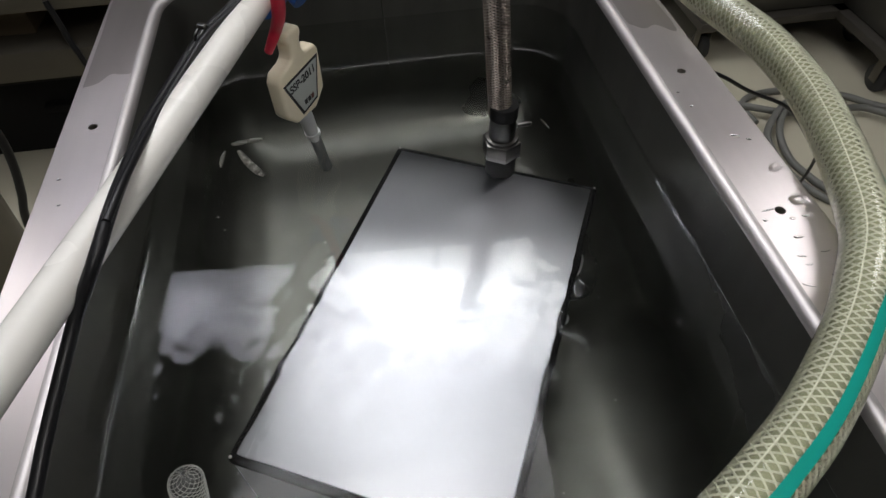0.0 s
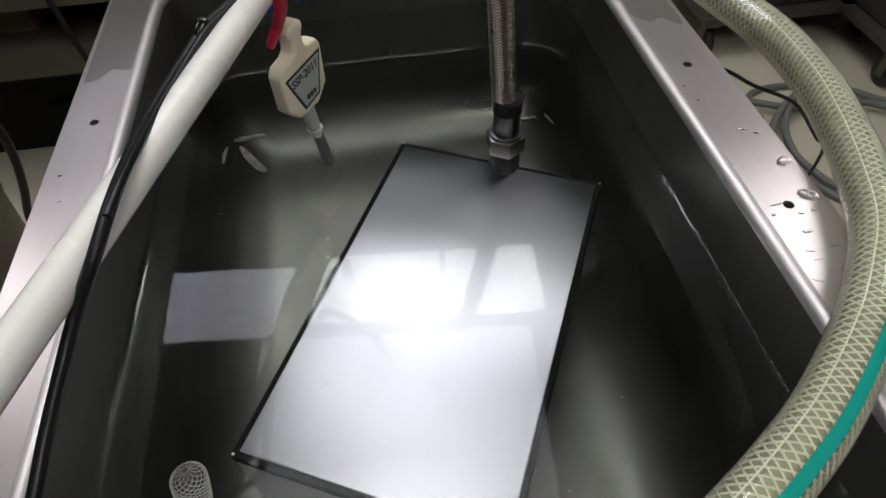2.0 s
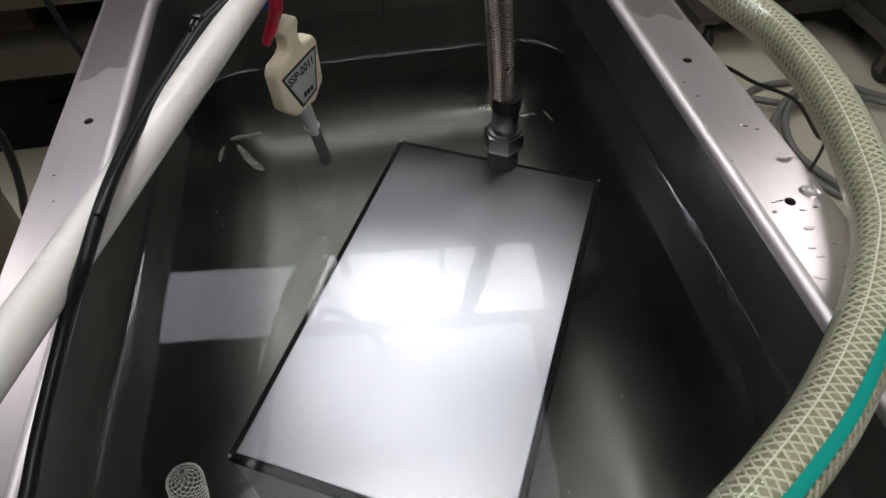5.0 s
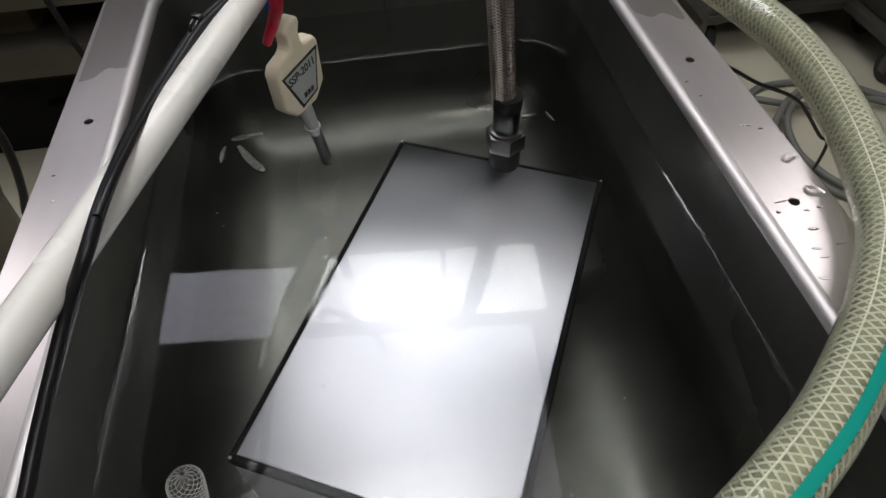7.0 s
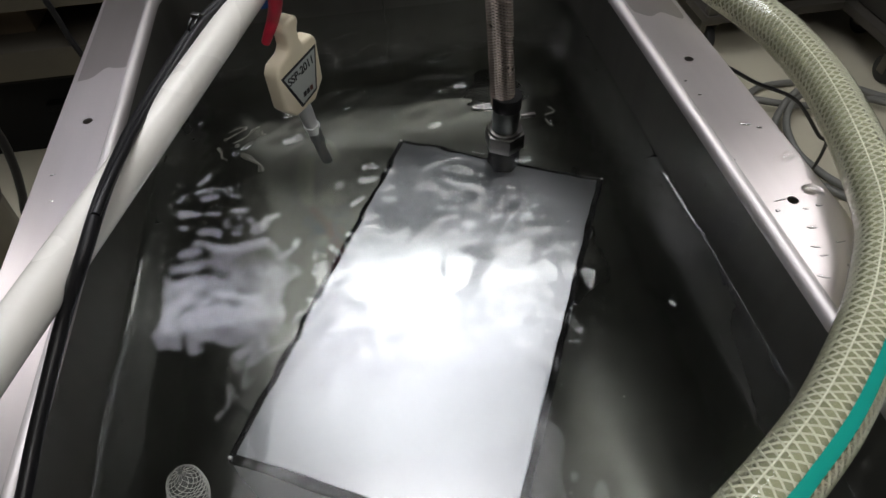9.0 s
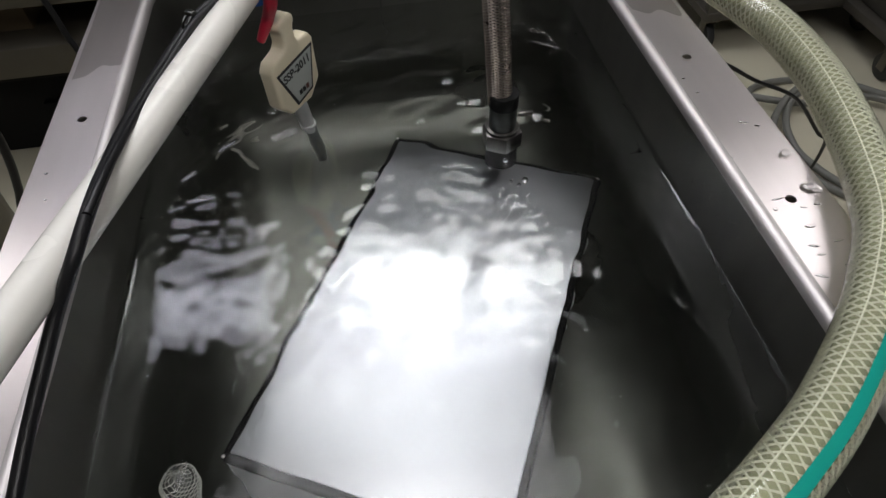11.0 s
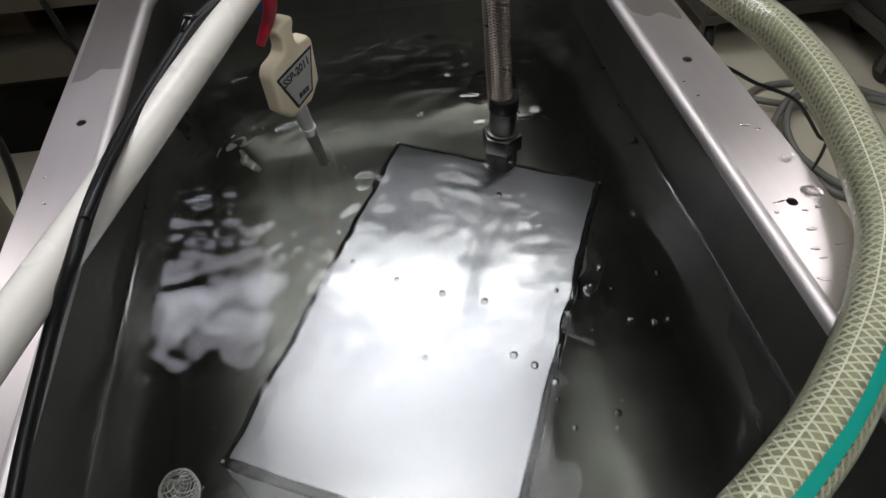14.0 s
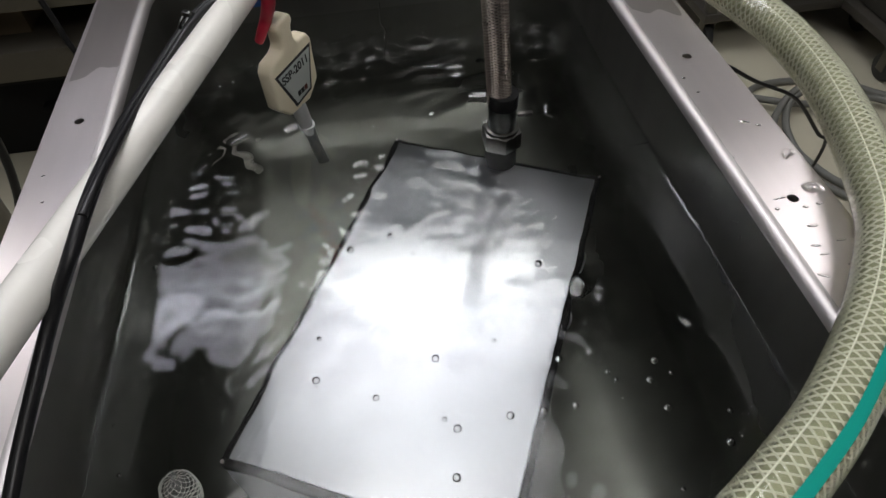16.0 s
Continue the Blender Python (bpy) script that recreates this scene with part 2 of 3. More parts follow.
def prism(outline, depth, bevel=0.0, seg=2):
    """An outline in x, z, made thick along y."""
    bm = bmesh.new()
    f = bm.faces.new([bm.verts.new((x, -depth / 2, z)) for x, z in outline])
    r = bmesh.ops.extrude_face_region(bm, geom=[f])
    for v in r["geom"]:
        if isinstance(v, bmesh.types.BMVert):
            v.co.y += depth
    bmesh.ops.recalc_face_normals(bm, faces=bm.faces)
    if bevel:
        bmesh.ops.bevel(bm, geom=bm.edges[:], offset=bevel, segments=seg, affect="EDGES", profile=0.5)
    return bm


def cyl(r, z0, z1, seg=24, bevel=0.0, r2=None):
    bm = bmesh.new()
    bmesh.ops.create_cone(bm, cap_ends=True, segments=seg, radius1=r, radius2=r if r2 is None else r2, depth=z1 - z0)
    bmesh.ops.translate(bm, verts=bm.verts, vec=(0, 0, (z0 + z1) / 2))
    if bevel:
        bmesh.ops.bevel(bm, geom=[e for e in bm.edges if abs(e.verts[0].co.z - e.verts[1].co.z) < 1e-6], offset=bevel, segments=2, affect="EDGES", profile=0.5)
    return bm


# ---- room ----
def room():
    x0, x1, y0, y1 = -2.6, 2.8, -2.2, 4.2
    tagged(part("floor", slab(x0, x1, y0, y1, FLOOR - 0.1, FLOOR), M_FLOOR), "beige vinyl floor of the workroom", "floor", kind="structure")
    tagged(part("ceiling", slab(x0, x1, y0, y1, CEIL + 0.06, CEIL + 0.16), M_CEIL), "grey ceiling boards above the sink", "ceiling", kind="structure")
    for n, b in (("wall_north", (x0, x1, y1, y1 + 0.12)), ("wall_south", (x0, x1, y0 - 0.12, y0)), ("wall_west", (x0 - 0.12, x0, y0 - 0.12, y1 + 0.12)), ("wall_east", (x1, x1 + 0.12, y0 - 0.12, y1 + 0.12))):
        tagged(part(n, slab(*b, FLOOR - 0.1, CEIL + 0.16), M_WALL), "plain grey painted wall", "wall", kind="structure")


def ceiling_light(at, size, material, label, turn=0.0):
    t = thing("ceiling_light", label, "ceiling light", at, turn, group="ceiling lights")
    w, d = size
    part("housing", slab(-w / 2 - 0.02, w / 2 + 0.02, -d / 2 - 0.02, d / 2 + 0.02, 0.012, 0.06, 0.004), M_CEIL, t)
    part("diffuser", slab(-w / 2, w / 2, -d / 2, d / 2, 0.0, 0.010, 0.002), material, t, "glowing flat diffuser")


room()
ceiling_light((0.10, 1.63, CEIL), (1.00, 0.36), G_MAIN, "bright white ceiling light with a flat diffuser", -5.5)
ceiling_light((-0.765, 1.672, CEIL), (0.66, 0.36), G_SIDE, "dimmer bluish ceiling light with a flat diffuser", -6.5)
for row_x, row_w in ((-1.95, 0.75), (1.95, 0.95)):
    ceiling_light((row_x, 1.63 - 0.096 * (row_x - 0.1), CEIL), (row_w, 0.36), G_ROW, "white ceiling light in the row over the room", -5.5)
# unseen fill light, added to brighten deck, pipe and probe from behind
ceiling_light((0.55, -0.95, CEIL), (1.3, 0.40), G_ROOM, "long fill light added behind the camera to brighten the room")
# added fill panel, sized so its reflection stays mostly on the lid in view
ceiling_light((-0.13, 0.60, CEIL), (1.10, 1.60), G_WIDE, "wide fill panel added above the basin to brighten the box lid", -5.5)


# ---- the sink ----
def sink():
    t = thing("sink", "stainless steel sink unit with a deep water-filled basin", "sink")
    # deck: flat flange with screw holes round the basin, turned-down rim
    bm = bmesh.new()
    ex, y_front, y_back = 0.2595, Y0 - 0.06, 0.84

    def loop(pts):
        vs = [bm.verts.new(p) for p in pts]
        return [bm.edges.new((vs[i], vs[(i + 1) % len(vs)])) for i in range(len(vs))]
    edges = loop(ring_points(ex, y_front, y_back, 0.008, 0.0, 4, 0.0))
    edges += loop(ring_points(HALF, Y0, Y1, 0.060, 0.0, 12))
    holes = ((-0.2365, 0.576), (-0.2368, 0.415), (-0.2368, 0.252), (-0.2368, 0.09), (0.2336, 0.563), (0.2336, 0.4016), (0.2333, 0.240), (0.2333, 0.079))
    for hx, hy in holes:
        edges += loop([Vector((hx + 0.0036 * math.cos(a), hy + 0.0036 * math.sin(a), 0)) for a in [2 * math.pi * k / 14 for k in range(14)]])
    bmesh.ops.triangle_fill(bm, use_beauty=True, edges=edges, normal=(0, 0, 1))
    for f in bm.faces:
        if f.normal.z < 0:
            f.normal_flip()
    top = bm.faces[:]
    r = bmesh.ops.extrude_face_region(bm, geom=top)
    low = [v for v in r["geom"] if isinstance(v, bmesh.types.BMVert)]
    for v in low:
        v.co.z = -0.0016
    bmesh.ops.recalc_face_normals(bm, faces=bm.faces)
    part("deck", bm, M_DECK, t, "brushed steel flange with screw holes and water drops", smooth=False)
    for sx in (-1, 1):
        part("apron", slab(sx * ex - 0.0012, sx * ex + 0.0012, y_front, y_back, -0.10, -0.0005, 0.0006), M_DECK, t)
    for yy in (y_front, y_back):
        part("apron", slab(-ex, ex, yy - 0.0012, yy + 0.0012, -0.10 if yy < 0 else -0.32, -0.0005, 0.0006), M_DECK, t)
    # basin: rolled edge, upright walls with round corners, coved floor
    rings, n = [], 6
    prof, lip = [], [(-0.002, 0.0006)]
    for k in range(0, n + 1):
        a = 0.5 * math.pi * k / n
        lip.append((0.0068 * math.sin(a), 0.0008 - 0.0068 * (1 - math.cos(a))))
    rim = [ring_points(HALF - i, Y0 + i, Y1 - i, 0.060 - i, z, 12) for i, z in lip]
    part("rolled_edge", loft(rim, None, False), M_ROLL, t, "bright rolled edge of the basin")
    for z in (-0.0058, -0.02, -0.06, -0.12):
        prof.append((0.0068 + 0.004 * (-z), z))
    rc = 0.075
    for k in range(0, 11):
        a = 0.5 * math.pi * k / 10
        prof.append((0.0076 + rc * (1 - math.cos(a)), ZF + rc - rc * math.sin(a)))
    for inset, z in prof:
        rings.append(ring_points(HALF - inset, Y0 + inset, Y1 - inset, max(0.060 - inset, 0.022), z, 12))
    # wall above the water gets the lighter, painted-in lit tone
    part("lit_wall_band", loft(rings[:3], None, False), M_WALL_LIT, t, "dull steel wall above the waterline, coloured lighter as if lit")
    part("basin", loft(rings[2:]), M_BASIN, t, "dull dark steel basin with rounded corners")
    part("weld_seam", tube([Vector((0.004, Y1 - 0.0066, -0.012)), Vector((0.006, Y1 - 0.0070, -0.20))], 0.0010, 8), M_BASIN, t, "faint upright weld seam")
    rings = [ring_points(HALF + 0.003, Y0 - 0.003, Y1 + 0.003, 0.062, -0.003, 12), ring_points(HALF + 0.003, Y0 - 0.003, Y1 + 0.003, 0.062, ZF - 0.004, 12)]
    part("basin_jacket", loft(rings), M_CART, t)
    for sx in (-1, 1):
        for yy in (y_front + 0.03, y_back - 0.03):
            part("leg", slab(sx * 0.235 - 0.018, sx * 0.235 + 0.018, yy - 0.018, yy + 0.018, FLOOR, -0.003, 0.003), M_TABLE, t)


sink()


def water():
    """Still water with a meniscus that climbs the walls a little."""
    def climb(p):
        """How high the water clings: heightened on the side walls to make glints there, hardly at the back."""
        uneven = 1 + 0.3 * noise.noise(Vector((p.x * 5, p.y * 60, 2.0)))
        if p.y > 0.58:
            return 0.25
        if p.x < 0:
            return (0.55 + 1.0 * math.exp(-((p.y - 0.29) / 0.06) ** 2)) * uneven
        return (0.30 + 0.9 * math.exp(-((p.y - 0.33) / 0.06) ** 2)) * uneven

    def ring(inset, dz):
        pts = ring_points(HALF - 0.0071 - inset, Y0 + 0.0071 + inset, Y1 - 0.0071 - inset, 0.0529, ZW, 24)
        out = []
        for p, q in zip(pts, pts[1:] + pts[:1]):
            n = 90 if (q - p).length > 0.2 else 1
            out += [p.lerp(q, k / n) for k in range(n)]
        for p in out:
            p.z += dz * climb(p)
        return out
    rings = [ring(-0.0008, 0.0036), ring(0.0, 0.0022), ring(0.0012, 0.0010), ring(0.003, 0.00025), ring(0.0065, 0.0), ring(0.0085, 0.0), ring(0.0110, 0.0)]
    bm = loft(rings)
    bmesh.ops.recalc_face_normals(bm, faces=bm.faces)
    for f in bm.faces:
        if f.normal.z < 0:
            f.normal_flip()
    ob = part("water", bm, M_WATER)
    ob.visible_shadow = False
    tagged(ob, "clear still water filling the steel basin", "water", kind="structure")


water()


# ---- ripples: rigid swells that run over the water ----
STRIPS = 5
STRIP_LEN, STRIP_GAP = 0.186, 0.118


def ripple_strip(i):
    """One closed band of water, rippled on top, that fades out towards its own edges."""
    rng = random.Random(40 + i)
    half, nx, ny = HALF - 0.012, 320, 128
    xs, ys = np.linspace(-half, half, nx + 1), np.linspace(-STRIP_LEN / 2, STRIP_LEN / 2, ny + 1)
    gx, gy = np.meshgrid(xs, ys)
    h = np.zeros_like(gx)
    for k in range(22):
        a = rng.gauss(math.pi / 2, 0.65 if i > 2 else 1.0)
        short = 0.017 if i > 2 else 0.014
        lam = short * (0.055 / short) ** rng.random()
        bend = rng.uniform(-1.6, 1.6)
        h += lam * RIPPLE[i] / 3.2 * np.sin((math.cos(a) * gx + math.sin(a) * gy + bend * gx * gx) * 2 * math.pi / lam + rng.uniform(0, 6.3))
    patch = np.zeros_like(gx)
    for k in range(5):
        a, f = rng.uniform(0, 6.3), rng.uniform(25, 70)
        patch += np.sin((math.cos(a) * gx + math.sin(a) * gy) * f + rng.uniform(0, 6.3)) / 5
    e = np.clip((half - np.abs(gx)) / 0.02, 0, 1) * np.clip((STRIP_LEN / 2 - np.abs(gy)) / (0.40 * STRIP_LEN), 0, 1)
    e = e * e * (3 - 2 * e)
    z = e * np.maximum(0.0010 + h * (0.85 + 1.1 * patch), 0.00008)
    verts = np.stack([gx, gy, z], -1).reshape(-1, 3).tolist()
    row = nx + 1
    faces = [(j * row + q, j * row + q + 1, (j + 1) * row + q + 1, (j + 1) * row + q) for j in range(ny) for q in range(nx)]
    top_faces = len(faces)
    rim = [q for q in range(nx)] + [j * row + nx for j in range(ny)] + [ny * row + q for q in range(nx, 0, -1)] + [j * row for j in range(ny, 0, -1)]
    base = len(verts)
    verts += [verts[q] for q in rim]
    faces.append(tuple(range(base, base + len(rim)))[::-1])
    me = bpy.data.meshes.new("ripple")
    me.from_pydata(verts, [], faces)
    me.materials.append(M_WATER)
    me.materials.append(M_UNDER)
    me.polygons.foreach_set("material_index", [0 if k < top_faces else 1 for k in range(len(faces))])
    me.polygons.foreach_set("use_smooth", [k < top_faces for k in range(len(faces))])
    me.update()
    ob = new("ripple", me)
    ob.visible_shadow = False
    return tagged(ob, "band of running ripples on the basin water", "ripple", group="ripples on the water")


RIPPLE = (0.0062, 0.0096, 0.0120, 0.0128, 0.0128)      # slope of the swells, near to far
RIPPLES = [ripple_strip(i) for i in range(STRIPS)]


# ---- steel box under water ----
def steel_box():
    t = thing("steel_box", "sealed satin steel box lying under water in the basin", "metal box", (0.0096, 0.2674, 0), -27.2)
    w, l = 0.187, 0.314
    part("body", slab(-w / 2 + 0.001, w / 2 - 0.001, -l / 2 + 0.001, l / 2 - 0.001, ZF + 0.0005, -0.104, 0.003), M_BOX, t)
    # steel rim painted black in place of its dark reflection
    part("lid_rim", slab(-w / 2, w / 2, -l / 2, l / 2, -0.1120, -0.1008, 0.0034, 4), M_EDGE, t, "rounded rim of the lid, its dark reflection painted in")
    bm = slab(-w / 2 + 0.0050, w / 2 - 0.0050, -l / 2 + 0.0050, l / 2 - 0.0050, -0.1030, -0.1000, 0.0010)
    grain = bm.loops.layers.uv.new("brushing")
    for f in bm.faces:
        for lp in f.loops:
            lp[grain].uv = (lp.vert.co.y, lp.vert.co.x)
    part("lid", bm, M_LID, t, "plain satin steel lid")
    for sx in (-1, 1):
        for sy in (-1, 1):
            b = bmesh.new()
            bmesh.ops.create_uvsphere(b, u_segments=10, v_segments=6, radius=0.0012)
            bmesh.ops.translate(b, verts=b.verts, vec=(sx * (w / 2 - 0.0022), sy * (l / 2 - 0.0022), -0.1008))
            part("corner_weld", b, M_DECK, t, "bright weld bead on a corner")


steel_box()


# ---- white pipe and cables ----
PIPE_A, PIPE_B = Vector((-0.0918, 0.4382, 0.0777)), Vector((-0.1945, 0.1455, 0.0708))


def white_pipe():
    t = thing("pipe", "ivory plastic pipe laid slantwise over the basin", "pipe")
    far = PIPE_B + (PIPE_B - PIPE_A) * 0.9
    part("tube", tube([PIPE_A.lerp(far, k / 20) for k in range(21)], 0.0104, 28), M_PIPE, t)
    d = (PIPE_A - PIPE_B).normalized()
    part("socket", tube([PIPE_A - d * 0.004, PIPE_A + d * 0.03], 0.0150, 24), M_BLUE, t, "blue plastic socket")
    part("collar", tube([PIPE_A + d * 0.004, PIPE_A + d * 0.012], 0.0165, 24), M_BLUE, t, "blue plastic socket ring")
    a = PIPE_A + d * 0.02
    part("elbow", tube(smooth_path([a, a + Vector((0.012, 0.004, -0.004)), a + Vector((0.022, -0.004, -0.012))], 5), 0.009, 16), M_BLUE, t, "blue plastic elbow")


white_pipe()


def cable(name, pts, r, material, label, n=8, seg=12):
    ob = part(name, tube(smooth_path(pts, n), r, seg), material)
    return tagged(ob, label, name.replace("_", " "))


CAB = [(-0.1048, 0.4408, 0.0812),
       (-0.1125, 0.421, 0.0799),
       (-0.1271, 0.3909, 0.0796),
       (-0.1404, 0.3439, 0.0789), (-0.1501, 0.2938, 0.0812), (-0.1524, 0.2498, 0.0862), (-0.153, 0.2202, 0.0887), (-0.1591, 0.1976, 0.0805), (-0.1725, 0.1824, 0.0615), (-0.1817, 0.1582, 0.046), (-0.1887, 0.1359, 0.0333), (-0.1935, 0.1135, 0.0227), (-0.202, 0.085, 0.009), (-0.215, 0.05, 0.004), (-0.228, -0.01, 0.004)]
cable("power_cable", CAB, 0.0034, M_BLACK, "black rubber cable running along the ivory pipe")
cable("sensor_cable", [(-0.0979, 0.4277, 0.0869), (-0.1073, 0.4089, 0.0856), (-0.1223, 0.3799, 0.0853), (-0.1348, 0.3412, 0.0826), (-0.1444, 0.2965, 0.0839), (-0.1483, 0.2557, 0.0885), (-0.1502, 0.2328, 0.0905), (-0.1525, 0.2136, 0.0901)], 0.0022, M_BLACK, "thin black cable beside a thicker one", 8, 10)


def cable_tie():
    t = thing("cable_tie", "dark cable tie round two cables", "cable tie", (-0.1247, 0.3852, 0.0824), 60)
    bm = bmesh.new()
    for k in range(2):
        tube([Vector((0.0078 * math.cos(a), 0.004 * k - 0.002, 0.0052 * math.sin(a))) for a in [2 * math.pi * j / 20 for j in range(21)]], 0.0009, 8, bm, False)
    part("band", bm, M_COLLAR, t)
    part("head", slab(-0.002, 0.002, -0.003, 0.003, 0.005, 0.008, 0.0006), M_COLLAR, t)


cable_tie()


# ---- probe ----
def probe():
    t = thing("probe", "cream plastic probe hanging into the water from a red strap", "probe", (-0.0805, 0.4520, -0.006), 56)
    head = [(-0.0300, -0.0140), (-0.0185, -0.0270), (0.0090, -0.0285), (0.0250, -0.0160), (0.0262, 0.0210), (0.0220, 0.0270), (0.0090, 0.0270),
            (0.0062, 0.0310), (0.0060, 0.0405), (0.0092, 0.0450), (0.0084, 0.0510), (-0.0100, 0.0510), (-0.0125, 0.0450), (-0.0080, 0.0405), (-0.0080, 0.0310),
            (-0.0120, 0.0275), (-0.0255, 0.0250), (-0.0305, 0.0185)]
    part("head", prism(head, 0.0145, 0.0030, 3), M_CREAM, t)
    part("label_border", prism([(-0.0275, 0.0150), (0.0225, 0.0180), (0.0125, -0.0195), (-0.0105, -0.0225)], 0.0151), M_INK, t, "black border of the label", False)
    part("label_plate", prism([(-0.0243, 0.0130), (0.0197, 0.0157), (0.0107, -0.0172), (-0.0088, -0.0198)], 0.0157), M_LABEL, t, "grey label plate", False)
    cu = bpy.data.curves.new("lettering", "FONT")
    cu.body, cu.size, cu.align_x, cu.extrude = "SSP-2011", 0.0098, "CENTER", 0.0001
    cu.offset = 0.00022
    tmp = new("lettering_source", cu)
    me = bpy.data.meshes.new_from_object(tmp.evaluated_get(bpy.context.evaluated_depsgraph_get()))
    bpy.data.objects.remove(tmp)
    me.materials.clear()
    me.materials.append(M_INK)
    tx = new("lettering", me)
    tx.parent, tx.matrix_basis = t, pose(-0.0025, -0.0080, 0.0050, 90, -3.0, 0)
    for k in range(3):
        part("character_bar", slab(-0.0060 + 0.0048 * k, -0.0022 + 0.0048 * k, -0.0081, -0.0077, -0.0152, -0.0108), M_REDINK if k == 2 else M_INK, t, "", False)
    part("stem", tube([Vector((-0.003, 0, -0.026)), Vector((-0.001, -0.001, -0.036)), Vector((0.0015, -0.0015, -0.052)), Vector((0.003, -0.002, -0.066))], lambda k: 0.0074 - 0.0022 * k, 18), M_STEM, t, "grey tapered stem")
    part("stem_ring", tube([Vector((0.0018, -0.0016, -0.0520)), Vector((0.0020, -0.0016, -0.0540))], 0.0072, 18), M_STEM, t)
    part("tip", tube([Vector((0.003, -0.002, -0.058)), Vector((0.0085, -0.004, -0.130))], 0.0052, 16), M_TIP, t, "dark tip under water")
    back = t.matrix_basis.inverted()
    strap = smooth_path([back @ Vector(p) for p in ((-0.0962, 0.4420, 0.0320), (-0.0920, 0.4410, 0.0400), (-0.0865, 0.4420, 0.0500), (-0.08, 0.4303, 0.0701), (-0.077, 0.427, 0.0964), (-0.0749, 0.4322, 0.1304))], 6)
    part("strap", tube(strap, lambda k: 0.0034 + 0.0018 * min(1.0, 1.6 * k), 14), M_RED, t, "glossy red rubber strap")


probe()


# ---- braided hose ----
def braided_hose():
    t = thing("braided_hose", "steel-braided flexible hose with a hex union nut standing in the water", "hose")
    lo = Vector((0.0825, 0.402, -0.0225))
    up = [lo, Vector((0.0812, 0.405, 0.0)), Vector((0.0793, 0.407, 0.03)), Vector((0.0768, 0.409, 0.065)), Vector((0.073, 0.412, 0.11)), Vector((0.068, 0.42, 0.16)), Vector((0.062, 0.44, 0.24)), Vector((0.055, 0.48, 0.34))]
    path = smooth_path(up, 6)
    part("core", tube(path, 0.0092, 20), M_CORE, t)
    for k in range(11):
        for way in (1, -1):
            part("braid_wire", helix_mesh(path, 0.0090, 0.00085, 1, 0.026, (way,), 20, k / 11), M_WIRE, t)
    c = Vector((0.0850, 0.4015, 0))
    def at(bm):
        bmesh.ops.translate(bm, verts=bm.verts, vec=c)
        return bm
    part("ferrule_ring", at(cyl(0.0122, -0.025, -0.0125, 28, 0.001)), M_FITTING, t, "dark ring above the collar")
    part("collar", at(cyl(0.0112, -0.047, -0.025, 28, 0.0008)), M_COLLAR, t, "crimped steel collar")
    part("washer", at(cyl(0.0142, -0.0490, -0.0455, 28, 0.0008)), M_NUT, t)
    part("union_nut", at(cyl(0.0172, -0.067, -0.0485, 6, 0.0012)), M_NUT, t, "hexagonal union nut")
    part("fitting", at(cyl(0.0135, ZF + 0.004, -0.066, 24, 0.001)), M_FITTING, t, "black fitting below the nut")
    part("foot", at(cyl(0.030, ZF, ZF + 0.012, 28, 0.002)), M_FITTING, t)
    part("valve_tab", slab(0.100, 0.113, 0.408, 0.412, -0.045, -0.041, 0.0012), M_NUT, t, "small steel tab")


braided_hose()


# ---- clear reinforced hoses ----
def clear_hose(name, pts, r, stripe, label, threads=11, pitch=0.062, wire=0.00080, net=None, bore=None, dome=False):
    t = thing(name, label, "hose")
    path = smooth_path(pts, 10)
    if dome:
        path = resample(path, 0.002)
        R, n = r, len(path) - 1
        r = lambda k: R * math.sqrt(max(0.02, 1 - max(0.0, 1 - k * n * 0.002 / R) ** 2))
        inner, mesh_r = (lambda k: 0.9 * r(k)), (lambda k: 0.95 * r(k))
    else:
        inner, mesh_r = r * 0.74, r * 0.93
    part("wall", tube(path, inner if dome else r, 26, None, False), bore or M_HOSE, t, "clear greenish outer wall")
    if not dome:
        part("bore", tube(path, inner, 22, None, False), M_HOSE_IN, t, "milky inner wall")
    part("thread", helix_mesh(path, mesh_r, wire, threads, pitch, per_turn=30), net or M_THREAD, t, "white crossed reinforcing thread")
    if stripe is not None:
        # thin white tube laid where the gloss of the hose would shine
        part("highlight_line", tube([p + r * 0.965 * (math.cos(1.08) * s + math.sin(1.08) * u) for p, s, u in frames_along(path)], 0.0005, 6), M_THREAD, t, "white lengthwise line in place of the hose's highlight")
        bm = bmesh.new()
        rows = []
        for p, s, u in frames_along(path):
            mid = stripe + 1.15 * min(1.0, max(0.0, (p.y - 0.14) / 0.14))
            rows.append([bm.verts.new(p + (r + 0.0004) * (math.cos(a) * s + math.sin(a) * u)) for a in [mid + 0.40 * (k / 6 - 0.5) for k in range(7)]])
        for a, b in zip(rows, rows[1:]):
            for k in range(6):
                bm.faces.new((a[k], a[k + 1], b[k + 1], b[k]))
        part("stripe", bm, M_GREEN, t, "teal stripe along the hose")
    return t


